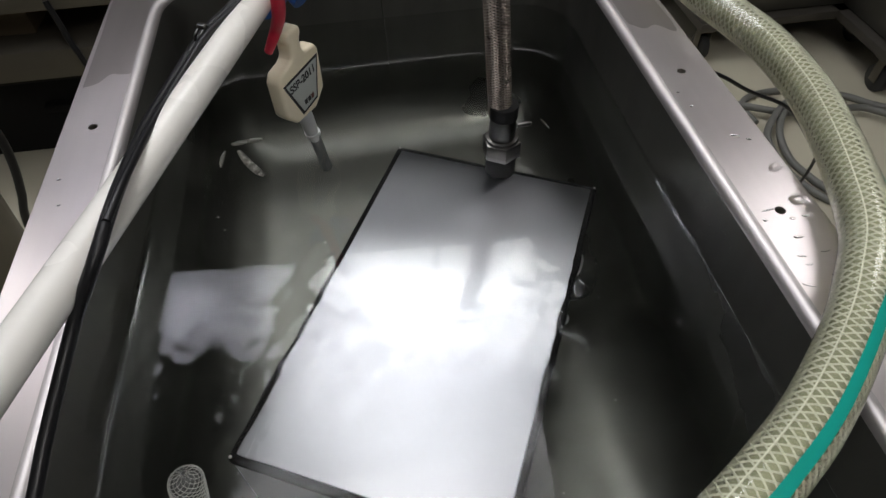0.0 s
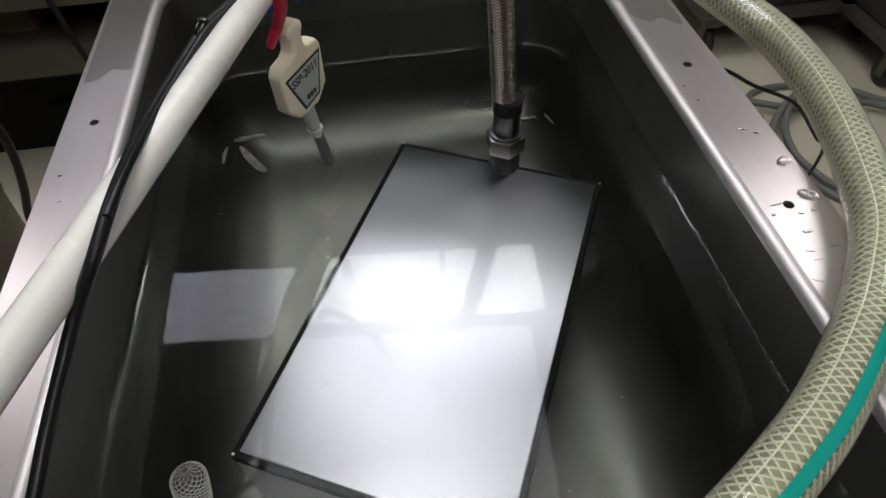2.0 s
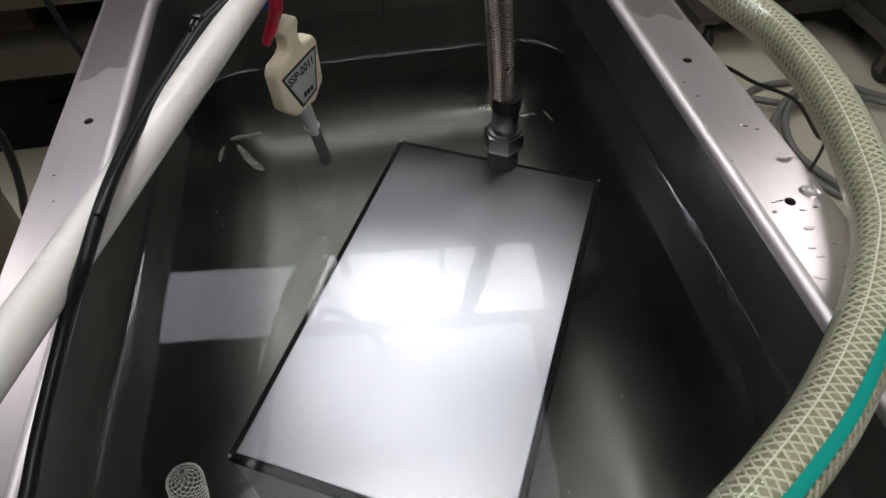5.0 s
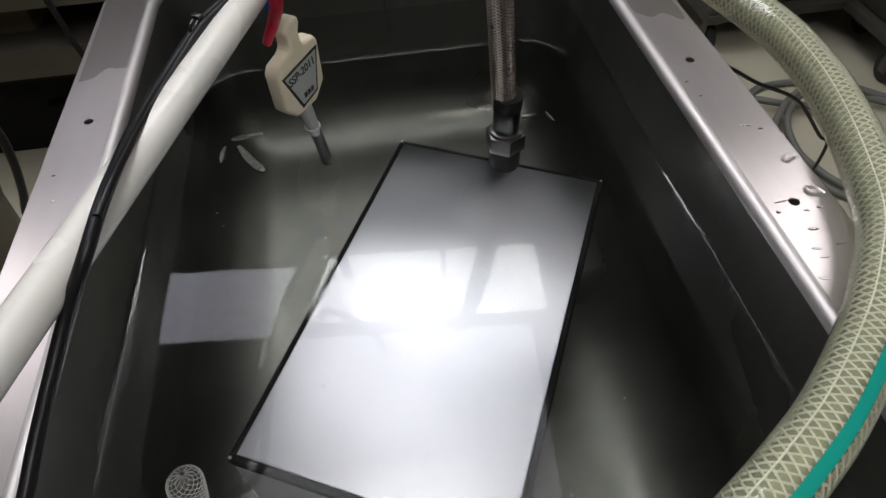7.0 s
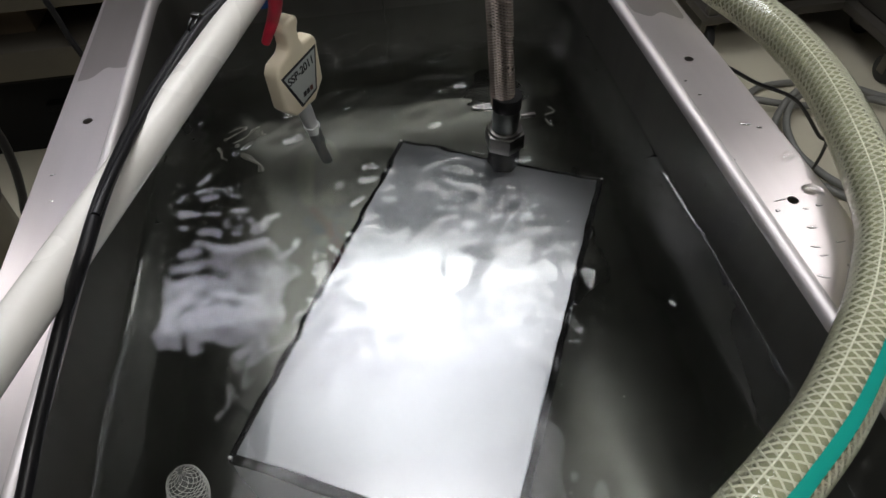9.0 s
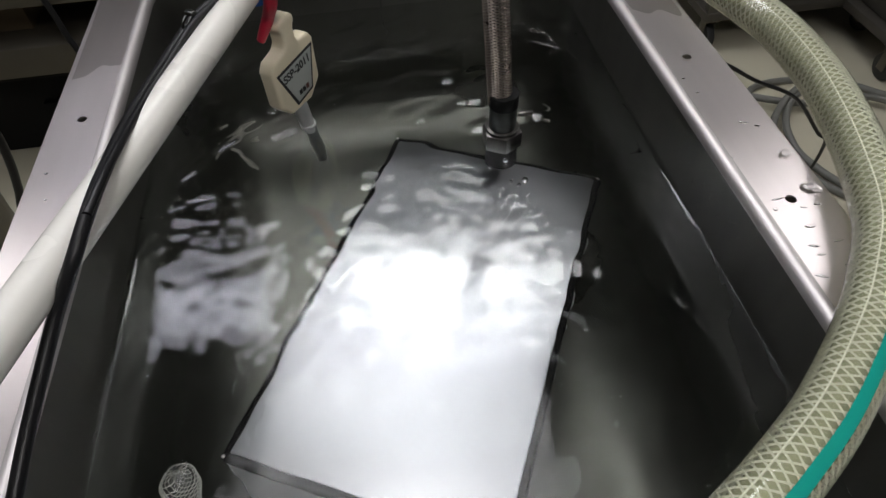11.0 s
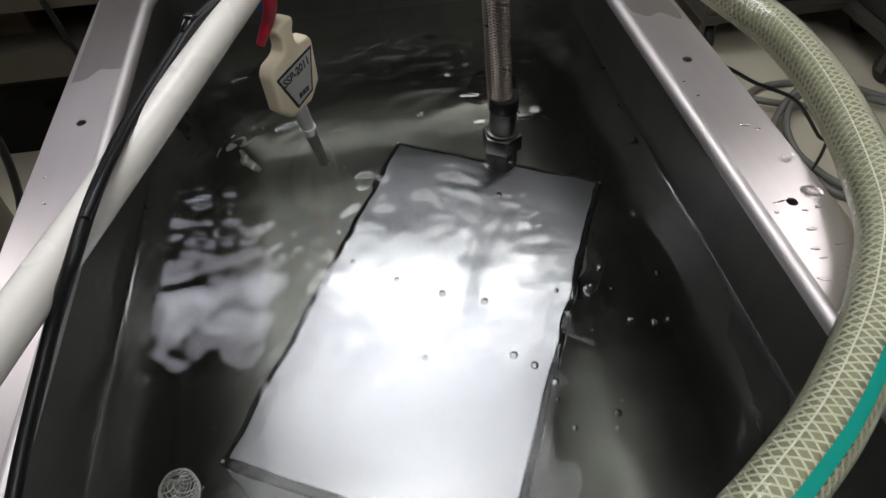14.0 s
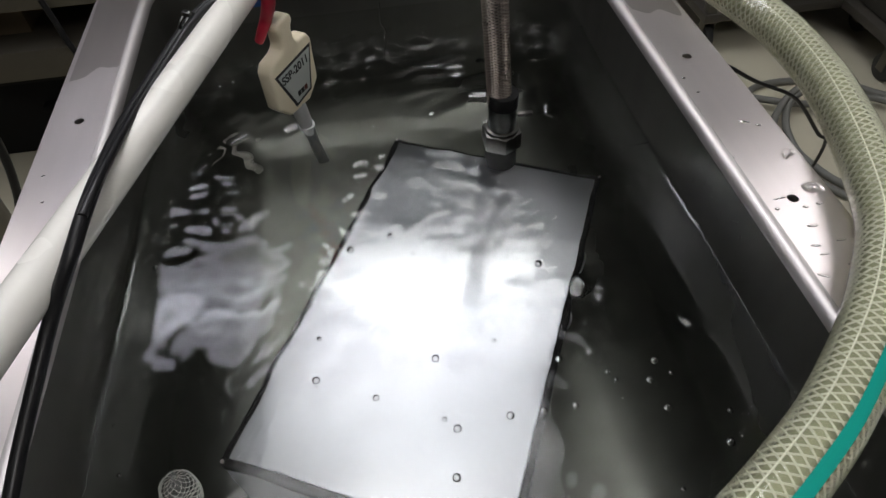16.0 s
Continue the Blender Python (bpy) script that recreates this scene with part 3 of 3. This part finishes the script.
clear_hose("reinforced_hose", [(0.2620, 0.6450, 0.0162), (0.2750, 0.5700, 0.0162), (0.2850, 0.4945, 0.0162), (0.2960, 0.4440, 0.0162), (0.3035, 0.3990, 0.0162), (0.3020, 0.3420, 0.0162),
                               (0.2925, 0.2925, 0.0162), (0.2780, 0.2430, 0.0162), (0.2600, 0.1982, 0.0165), (0.2360, 0.1650, 0.0175), (0.2091, 0.1347, 0.0175), (0.1663, 0.0970, 0.0175),
                               (0.1289, 0.0717, 0.0175), (0.0900, 0.0480, 0.0175), (0.0400, 0.0100, 0.0175), (0.0100, -0.0500, 0.0170), (0.0050, -0.1300, 0.0162), (0.0050, -0.1800, 0.0162)],
           0.0158, 2.0, "clear reinforced hose with a teal stripe resting on the sink deck")
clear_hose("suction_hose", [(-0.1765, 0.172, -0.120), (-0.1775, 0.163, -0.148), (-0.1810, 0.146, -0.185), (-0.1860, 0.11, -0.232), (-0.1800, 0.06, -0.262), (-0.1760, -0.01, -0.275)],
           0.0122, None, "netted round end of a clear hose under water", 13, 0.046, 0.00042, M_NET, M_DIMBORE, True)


# ---- drops and bits ----
def drop(x, y, a, b, turn):
    h = max(0.0007, 0.62 * b)
    bm = bmesh.new()
    bmesh.ops.create_uvsphere(bm, u_segments=18, v_segments=10, radius=1.0)
    for v in list(bm.verts):
        w = 1 + 0.18 * noise.noise(Vector((v.co.x + 40 * x, v.co.y + 30 * y, 1.0)))
        v.co = Vector((v.co.x * a * w, v.co.y * b * w, max(v.co.z, -0.05) * h))
    ob = part("water_drop", bm, M_GLASSY)
    ob.matrix_basis = pose(x, y, 0.0001, 0, 0, turn)
    tagged(ob, "clear water drop lying on the steel deck", "water drop", group="drops on the deck")


for d in ((0.2389, 0.3167, 0.0036, 0.0013, -20), (0.2469, 0.3112, 0.002, 0.0009, -15), (0.2506, 0.2788, 0.0058, 0.0042, 20), (0.2500, 0.2458, 0.0070, 0.0048, -35),
          (0.2252, 0.2415, 0.0045, 0.0006, 5), (0.2332, 0.2166, 0.0036, 0.0014, 0), (0.2265, 0.2017, 0.0030, 0.0009, -15), (0.2279, 0.1948, 0.0030, 0.0008, 0),
          (0.2193, 0.1802, 0.0038, 0.0011, -25), (0.2435, 0.2031, 0.0034, 0.0010, 5), (0.2374, 0.2318, 0.0020, 0.0010, -10), (0.2142, 0.2830, 0.0014, 0.0008, 0),
          (0.2191, 0.3743, 0.0012, 0.0008, 0), (0.2222, 0.3554, 0.0013, 0.0007, 0), (0.2470, 0.2330, 0.0024, 0.0012, 0), (0.2195, 0.2335, 0.0018, 0.0013, 30),
          (0.2395, 0.1860, 0.0030, 0.0009, 15), (-0.249, 0.357, 0.0014, 0.0009, 0), (-0.243, 0.330, 0.0012, 0.0008, 0), (0.2120, 0.1946, 0.0022, 0.0009, 30)):
    drop(*d)


def wall_drop(y, z, a):
    bm = bmesh.new()
    bmesh.ops.create_uvsphere(bm, u_segments=12, v_segments=8, radius=1.0)
    for v in bm.verts:
        v.co = Vector((v.co.x * 0.0005, v.co.y * 0.0012, v.co.z * a * (1.2 if v.co.z > 0 else 0.8)))
    ob = part("wall_drop", bm, M_GLASSY)
    ob.matrix_basis = pose(BX + HALF - 0.0071, y, z)
    ob.visible_shadow = False
    tagged(ob, "small water drop running down the basin wall", "water drop", group="drops on the basin wall")


for k in range(11):
    wall_drop(0.235 + 0.0075 * k + 0.003 * math.sin(9 * k), -0.026 - 0.006 * math.sin(5 * k) - 0.0006 * k, 0.0020 + 0.0012 * math.sin(3 * k))


def wet_patch(name, pts, label):
    """A thin film of water on the deck with an uneven edge."""
    bm = bmesh.new()
    path = smooth_path([(x, y, 0.0) for x, y in pts] + [(*pts[0], 0.0)], 6)[:-1]
    rings = []
    c = sum(path, Vector()) / len(path)
    for k, z in ((1.0, 0.00002), (0.97, 0.00008), (0.92, 0.00012)):
        rings.append([c + (p - c) * k + Vector((0, 0, z)) for p in path])
    ob = part(name, loft(rings, bm), M_WET)
    tagged(ob, label, "water film")


wet_patch("water_film", [(-0.256, 0.470), (-0.245, 0.474), (-0.236, 0.486), (-0.226, 0.484), (-0.217, 0.492), (-0.216, 0.56), (-0.217, 0.63), (-0.235, 0.64), (-0.256, 0.63), (-0.2565, 0.55)], "thin film of water drying on the steel deck")
wet_patch("water_film", [(0.217, 0.480), (0.228, 0.470), (0.240, 0.474), (0.255, 0.462), (0.2555, 0.52), (0.254, 0.60), (0.235, 0.62), (0.217, 0.60), (0.216, 0.50)], "thin film of water drying on the steel deck")


def bit(pts, r, ribs, label):
    """A small pale piece lying on the basin floor, ribbed where ribs is set."""
    path = smooth_path(pts, 10)
    ob = part("plastic_bit", tube(path, lambda k: r * (1 - 0.55 * abs(2 * k - 1) ** 3) * (1 + ribs * math.sin(60 * k)), 12), M_BIT)
    tagged(ob, label, "plastic bit", group="bits on the basin floor")


bit([(-0.1829, 0.5878, -0.2674), (-0.1735, 0.5731, -0.2744), (-0.1639, 0.5618, -0.2796), (-0.1555, 0.5547, -0.2827)], 0.0046, 0.14, "pale ribbed plastic bit lying on the basin floor")
bit([(-0.1896, 0.5953, -0.2618), (-0.1752, 0.6066, -0.2743), (-0.1566, 0.6082, -0.2740)], 0.0034, 0.1, "pale plastic bit lying on the basin floor")
bit([(-0.1954, 0.5801, -0.2553), (-0.1979, 0.5662, -0.2514), (-0.1984, 0.5526, -0.2506)], 0.0022, 0.2, "small pale plastic bit lying on the basin floor")
bit([(0.1798, 0.5786, -0.2658), (0.1819, 0.5686, -0.2636), (0.1844, 0.5582, -0.2607)], 0.0016, 0.0, "thin pale plastic bit lying on the basin floor")


def flake(x, y, size, turn):
    bm = prism([(-size, -size * 0.6), (size, -size * 0.3), (-size * 0.1, size)], 0.0006)
    bmesh.ops.rotate(bm, verts=bm.verts, matrix=Matrix.Rotation(radians(90), 3, "X"))
    ob = part("paper_flake", bm, M_BIT, None, "", False)
    ob.matrix_basis = pose(x, y, ZW + 0.0006, 0, 0, turn)
    tagged(ob, "tiny white flake floating on the water", "flake", group="floating flakes")


flake(-0.0725, 0.2995, 0.0022, 20)
flake(-0.072, 0.318, 0.0014, 100)
for fx, fy, fs in ((-0.155, 0.36, 0.0009), (-0.149, 0.345, 0.0007), (0.055, 0.105, 0.0008), (-0.078, 0.195, 0.0007), (0.103, 0.155, 0.0009), (-0.02, 0.14, 0.0006)):
    flake(fx, fy, fs, 400 * fx)


# ---- things round the sink ----
def coil():
    t = thing("coiled_hose", "grey rubber hose lying in loose coils on the floor", "hose")
    z = FLOOR + 0.010
    for pts in ([(1.015, 1.208, 0), (1.013, 1.285, 0), (1.068, 1.328, 0), (1.165, 1.333, 0), (1.251, 1.305, 0), (1.320, 1.277, 0), (1.384, 1.219, 0), (1.50, 1.16, 0)],
                [(1.50, 1.11, 0.018), (1.386, 1.147, 0.018), (1.306, 1.201, 0.018), (1.188, 1.197, 0.018), (1.101, 1.216, 0.018), (1.018, 1.256, 0.018), (0.94, 1.30, 0.018)],
                [(1.171, 1.254, 0.036), (1.087, 1.207, 0.036), (1.039, 1.138, 0.02), (1.032, 1.058, 0), (1.045, 0.986, 0), (1.065, 0.937, 0), (1.105, 0.884, 0), (1.20, 0.84, 0)],
                [(1.120, 1.240, 0.05), (1.060, 1.20, 0.04), (1.000, 1.13, 0.02), (1.000, 1.04, 0), (1.015, 0.965, 0), (1.045, 0.905, 0), (1.10, 0.85, 0), (1.22, 0.80, 0)]):
        part("loop", tube(smooth_path([(x, y, z + h) for x, y, h in pts], 8), 0.0095, 12), M_GREYHOSE, t)


coil()
cable("floor_cable", [(0.56, 0.92, -0.36), (0.635, 0.9, -0.387), (0.706, 0.9, -0.43), (0.793, 0.9, -0.473), (0.841, 0.9, -0.514), (0.907, 0.9, -0.59), (0.937, 0.9, -0.618), (0.96, 0.92, -0.72), (0.97, 0.95, -0.794)], 0.0038, M_BLACK, "thin black cable hanging down beside the sink")
cable("hanging_cable", [(-0.62, 0.8, -0.22), (-0.57, 0.8, -0.248), (-0.562, 0.8, -0.274), (-0.571, 0.8, -0.328), (-0.588, 0.8, -0.384), (-0.612, 0.8, -0.45), (-0.64, 0.8, -0.6), (-0.65, 0.82, -0.79)], 0.0065, M_BLACK, "black cable hanging beside the sink")
cable("shelf_cable", [(-0.655, 1.33, -0.33), (-0.648, 1.325, -0.375), (-0.643, 1.32, -0.42), (-0.635, 1.315, -0.455), (-0.62, 1.31, -0.60), (-0.60, 1.29, -0.792)], 0.0065, M_BLACK, "black cable hanging from the steel shelf")


cable("lamp_cable", [(-0.301, 1.72, 1.75), (-0.301, 1.692, 1.66), (-0.302, 1.543, 1.62), (-0.276, 1.504, 1.62), (-0.246, 1.471, 1.62), (-0.235, 1.431, 1.62), (-0.264, 1.393, 1.62), (-0.329, 1.399, 1.62), (-0.377, 1.428, 1.64), (-0.42, 1.50, 1.75)], 0.007, M_BLACK, "dark cable looped below the bright ceiling light")
cable("lamp_cable", [(-0.36, 1.52, 1.75), (-0.323, 1.468, 1.63), (-0.261, 1.435, 1.62), (-0.198, 1.381, 1.62), (-0.133, 1.317, 1.63), (-0.10, 1.29, 1.81)], 0.014, M_BLACK, "thick dark cable looped below the bright ceiling light")
cable("lamp_cable", [(0.20, 1.85, 1.81), (0.197, 1.762, 1.66), (0.179, 1.640, 1.63), (0.176, 1.60, 1.75)], 0.012, M_BLACK, "dark cable hanging from the bright ceiling light")


def caster(parent, x, y, z):
    bm = cyl(0.040, -0.012, 0.012, 24, 0.005)
    bmesh.ops.rotate(bm, verts=bm.verts, matrix=Matrix.Rotation(radians(90), 3, "Y"))
    bmesh.ops.translate(bm, verts=bm.verts, vec=(x, y, z + 0.040))
    w = part("wheel", bm, M_TYRE, parent, "black rubber caster wheel")
    for s in (-1, 1):
        part("fork", slab(x + s * 0.017 - 0.0015, x + s * 0.017 + 0.0015, y - 0.014, y + 0.014, z + 0.03, z + 0.095, 0.001), M_TABLE, w)
    part("swivel", slab(x - 0.022, x + 0.022, y - 0.022, y + 0.022, z + 0.094, z + 0.102, 0.001), M_TABLE, w)


def cart(at, size, label):
    t = thing("equipment_cart", label, "cart", at, group="carts on the floor")
    w, d = size
    for sx in (-1, 1):
        for sy in (-1, 1):
            caster(t, sx * (w / 2 - 0.035), sy * (d / 2 - 0.035), 0)
            part("post", slab(sx * (w / 2 - 0.02) - 0.014, sx * (w / 2 - 0.02) + 0.014, sy * (d / 2 - 0.02) - 0.014, sy * (d / 2 - 0.02) + 0.014, 0.102, 0.72, 0.002), M_CART, t)
    part("lower_shelf", slab(-w / 2, w / 2, -d / 2, d / 2, 0.105, 0.130, 0.003), M_CARTPANEL, t, "worn beige shelf")
    part("upper_shelf", slab(-w / 2, w / 2, -d / 2, d / 2, 0.70, 0.725, 0.003), M_CARTPANEL, t)
    part("machine", slab(-w / 2 + 0.03, w / 2 - 0.03, -d / 2 + 0.03, d / 2 - 0.03, 0.1305, 0.55, 0.01), M_CART, t, "dark machine housing")


cart((1.255, 1.73, FLOOR), (0.58, 0.42), "dark equipment cart on black casters")
cart((1.70, 1.52, FLOOR), (0.62, 0.50), "dark equipment cart standing on black casters")


def shelf_unit():
    t = thing("steel_shelf", "low steel shelf unit beside the sink", "shelf", (-1.08, 1.62, 0))
    part("upper_shelf", slab(-0.62, 0.62, -0.28, 0.28, -0.357, -0.325, 0.004), M_TABLE, t)
    part("lower_shelf", slab(-0.62, 0.62, -0.28, 0.28, -0.516, -0.445, 0.004), M_TABLE, t, "steel lower shelf with a deep lip")
    # panel added to block light from behind and keep the shelf space dark
    part("shade_panel", slab(-0.62, 0.62, 0.282, 0.288, FLOOR + 0.02, -0.1, 0.001), M_CART, t)
    for sx in (-1, 1):
        for sy in (-1, 1):
            part("post", slab(sx * 0.60 - 0.016, sx * 0.60 + 0.016, sy * 0.26 - 0.016, sy * 0.26 + 0.016, FLOOR, -0.1, 0.002), M_TABLE, t)
    b = part("carton", slab(-0.45, 0.25, -0.20, 0.20, 0, 0.08, 0.004), M_BROWN)
    b.matrix_basis = pose(-1.00, 1.62, -0.445)
    tagged(b, "brown carton lying on the steel shelf", "box")


shelf_unit()


# black block added to darken the gap under the shelf, where only shade falls
def shade_block():
    t = thing("shade_block", "black crate-shaped block added for the shade under the steel shelf", "crate", (-1.08, 1.66, FLOOR))
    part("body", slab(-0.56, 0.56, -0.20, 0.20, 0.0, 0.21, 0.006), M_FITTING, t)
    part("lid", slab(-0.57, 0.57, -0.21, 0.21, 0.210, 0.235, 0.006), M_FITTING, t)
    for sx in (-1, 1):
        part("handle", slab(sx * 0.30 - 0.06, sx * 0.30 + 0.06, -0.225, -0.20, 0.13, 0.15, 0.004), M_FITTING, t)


shade_block()


def bucket():
    bm = bmesh.new()
    prof = [(0.085, 0.0), (0.10, 0.15), (0.108, 0.26), (0.112, 0.265), (0.108, 0.27), (0.104, 0.262), (0.095, 0.02)]
    loft([[Vector((r * math.cos(a), r * math.sin(a), z)) for a in [2 * math.pi * k / 32 for k in range(32)]] for r, z in prof], bm)
    bmesh.ops.recalc_face_normals(bm, faces=bm.faces)
    ob = part("bucket", bm, M_TABLE)
    ob.matrix_basis = pose(-0.86, 0.95, FLOOR)
    tagged(ob, "grey bucket on the floor beside the sink", "bucket")


bucket()

# ---- bubbles ----
NOZZLE = Vector((0.0895, 0.4015, -0.12))


def bubble(r):
    bm = bmesh.new()
    bmesh.ops.create_uvsphere(bm, u_segments=16, v_segments=10, radius=r * 1.05)
    shell = part("bubble", bm, M_BUBBLE)
    shell.visible_shadow = False
    return tagged(shell, "small clear air bubble drifting on the water", "bubble", group="bubbles on the water")


M_BUBBLE = clear("bubble_film", 0.75)
# time, place on the water at that time, and drift per second
BUBBLES = [
    (12.5, -0.011, 0.244, 0.0016, 0.002, -0.024),
    (12.5, 0.044, 0.232, 0.0024, 0.003, -0.022),
    (12.5, 0.057, 0.203, 0.0012, 0.010, -0.034),
    (12.5, 0.077, 0.195, 0.0016, -0.007, -0.042),
    (12.5, 0.099, 0.200, 0.0024, -0.002, -0.046),
    (12.5, 0.151, 0.297, 0.0016, 0.003, -0.046),
    (12.5, 0.132, 0.258, 0.0024, 0.006, -0.040),
    (12.5, -0.174, 0.331, 0.0012, -0.008, -0.049),
    (14.5, 0.002, 0.321, 0.0012, -0.005, -0.021),
    (14.5, -0.041, 0.244, 0.0020, -0.001, -0.042),
    (14.5, -0.005, 0.225, 0.0024, 0.005, -0.048),
    (14.5, 0.027, 0.211, 0.0024, 0.005, -0.037),
    (14.5, 0.086, 0.207, 0.0016, 0.009, -0.023),
    (14.5, -0.075, 0.271, 0.0016, -0.000, -0.028),
    (14.5, 0.053, 0.156, 0.0024, 0.007, -0.046),
    (14.5, 0.064, 0.140, 0.0024, 0.000, -0.032),
    (14.5, 0.129, 0.223, 0.0020, 0.001, -0.032),
    (14.5, 0.162, 0.175, 0.0016, 0.010, -0.040),
    (14.5, 0.103, 0.173, 0.0012, 0.009, -0.050),
    (14.5, -0.212, 0.356, 0.0016, 0.005, -0.030),
    (14.5, 0.130, 0.204, 0.0012, 0.005, -0.026),
    (14.5, 0.134, 0.177, 0.0020, -0.005, -0.022),
    (16.0, -0.078, 0.199, 0.0024, -0.010, -0.044),
    (16.0, -0.003, 0.201, 0.0024, 0.010, -0.021),
    (16.0, -0.050, 0.301, 0.0024, 0.006, -0.046),
    (16.0, 0.060, 0.274, 0.0012, 0.003, -0.043),
    (16.0, 0.080, 0.263, 0.0024, 0.005, -0.030),
    (16.0, 0.073, 0.187, 0.0020, 0.000, -0.050),
    (16.0, 0.074, 0.155, 0.0020, -0.012, -0.023),
    (16.0, 0.103, 0.167, 0.0012, 0.011, -0.049),
    (16.0, 0.123, 0.163, 0.0020, 0.003, -0.025),
    (16.0, 0.036, 0.207, 0.0012, 0.012, -0.030),
    (16.0, -0.020, 0.309, 0.0020, 0.011, -0.047),
    (16.0, -0.003, 0.125, 0.0024, -0.003, -0.046),
]


# ---- what moves ----
def smoothstep(a, b, t):
    k = min(1.0, max(0.0, (t - a) / (b - a)))
    return k * k * (3 - 2 * k)


def ripple_rows(i):
    """The far bands come first and leave last; each parks under the back deck while the water is still."""
    home = 0.105 + STRIP_GAP * i
    park, low = 0.742, -0.075 - 0.012 * i
    out0, out1 = 0.75, 1.40
    in0, in1 = 7.02 + 0.10 * (STRIPS - 1 - i), 7.24 + 0.16 * (STRIPS - 1 - i)
    rows = []
    times = [k / 10 for k in range(0, 19)] + [4.0, 6.9] + [7.0 + k / 10 for k in range(0, 91)]
    for t in times:
        early = 1 - smoothstep(out0, out1, t) if i == 1 else 0.0
        here = early if t < 4 else smoothstep(in0, in1, t)
        y = park + (home - park) * here
        if t < 4:
            y += here * (-0.01 + 0.09 * smoothstep(0.1, 0.6, t))
        sway = here * (0.010 if t > 4 else 0.006)
        y += sway * math.sin(2 * math.pi * (1.1 * t) + 1.7 * i)
        x = 0.6 * sway * math.sin(2 * math.pi * 0.7 * t + 2.3 * i)
        z = ZW + 0.0007 + 0.0005 * (i % 2)
        if here <= 0.0:
            z = low
        tilt = here * 0.25 * math.sin(2 * math.pi * 0.9 * t + 2.1 * i)
        rows.append((t, pose(BX + x, y, z, tilt, 0, 0)))
    return rows


def bubble_rows(t1, x, y, vx, vy, r):
    """Out of the fitting, up beside it to the surface, then drifting off towards the near end."""
    away = (Vector((x, y, 0)) - Vector((NOZZLE.x, NOZZLE.y, 0)))
    dist = away.length
    born = max(8.0, t1 - 0.4 - dist / 0.16)
    rows = [(0.0, pose(*NOZZLE)), (born - 0.2, pose(*NOZZLE))]
    surf = NOZZLE + away.normalized() * 0.03
    rows.append((born, pose(surf.x, surf.y, ZW + 0.0015)))
    t = born + 0.2
    while t < t1 - 0.05:
        k = (t - born) / (t1 - born)
        k = 1 - (1 - k) ** 1.4
        rows.append((t, pose(surf.x + (x - surf.x) * k, surf.y + (y - surf.y) * k, ZW + 0.0015 + 0.0006 * math.sin(9 * t))))
        t += 0.2
    rows.append((t1, pose(x, y, ZW + 0.0018)))
    if t1 < 15.95:
        yy = max(y + vy * (16 - t1), 0.02)
        rows.append((16.0, pose(max(-0.19, min(0.19, x + vx * (16 - t1))), yy, ZW + 0.0015)))
    return rows


def motions():
    for i, ob in enumerate(RIPPLES):
        walk(ob, ripple_rows(i))
    for t1, x, y, r, vx, vy in BUBBLES:
        walk(bubble(r), bubble_rows(t1, x, y, vx, vy, r))


motions()
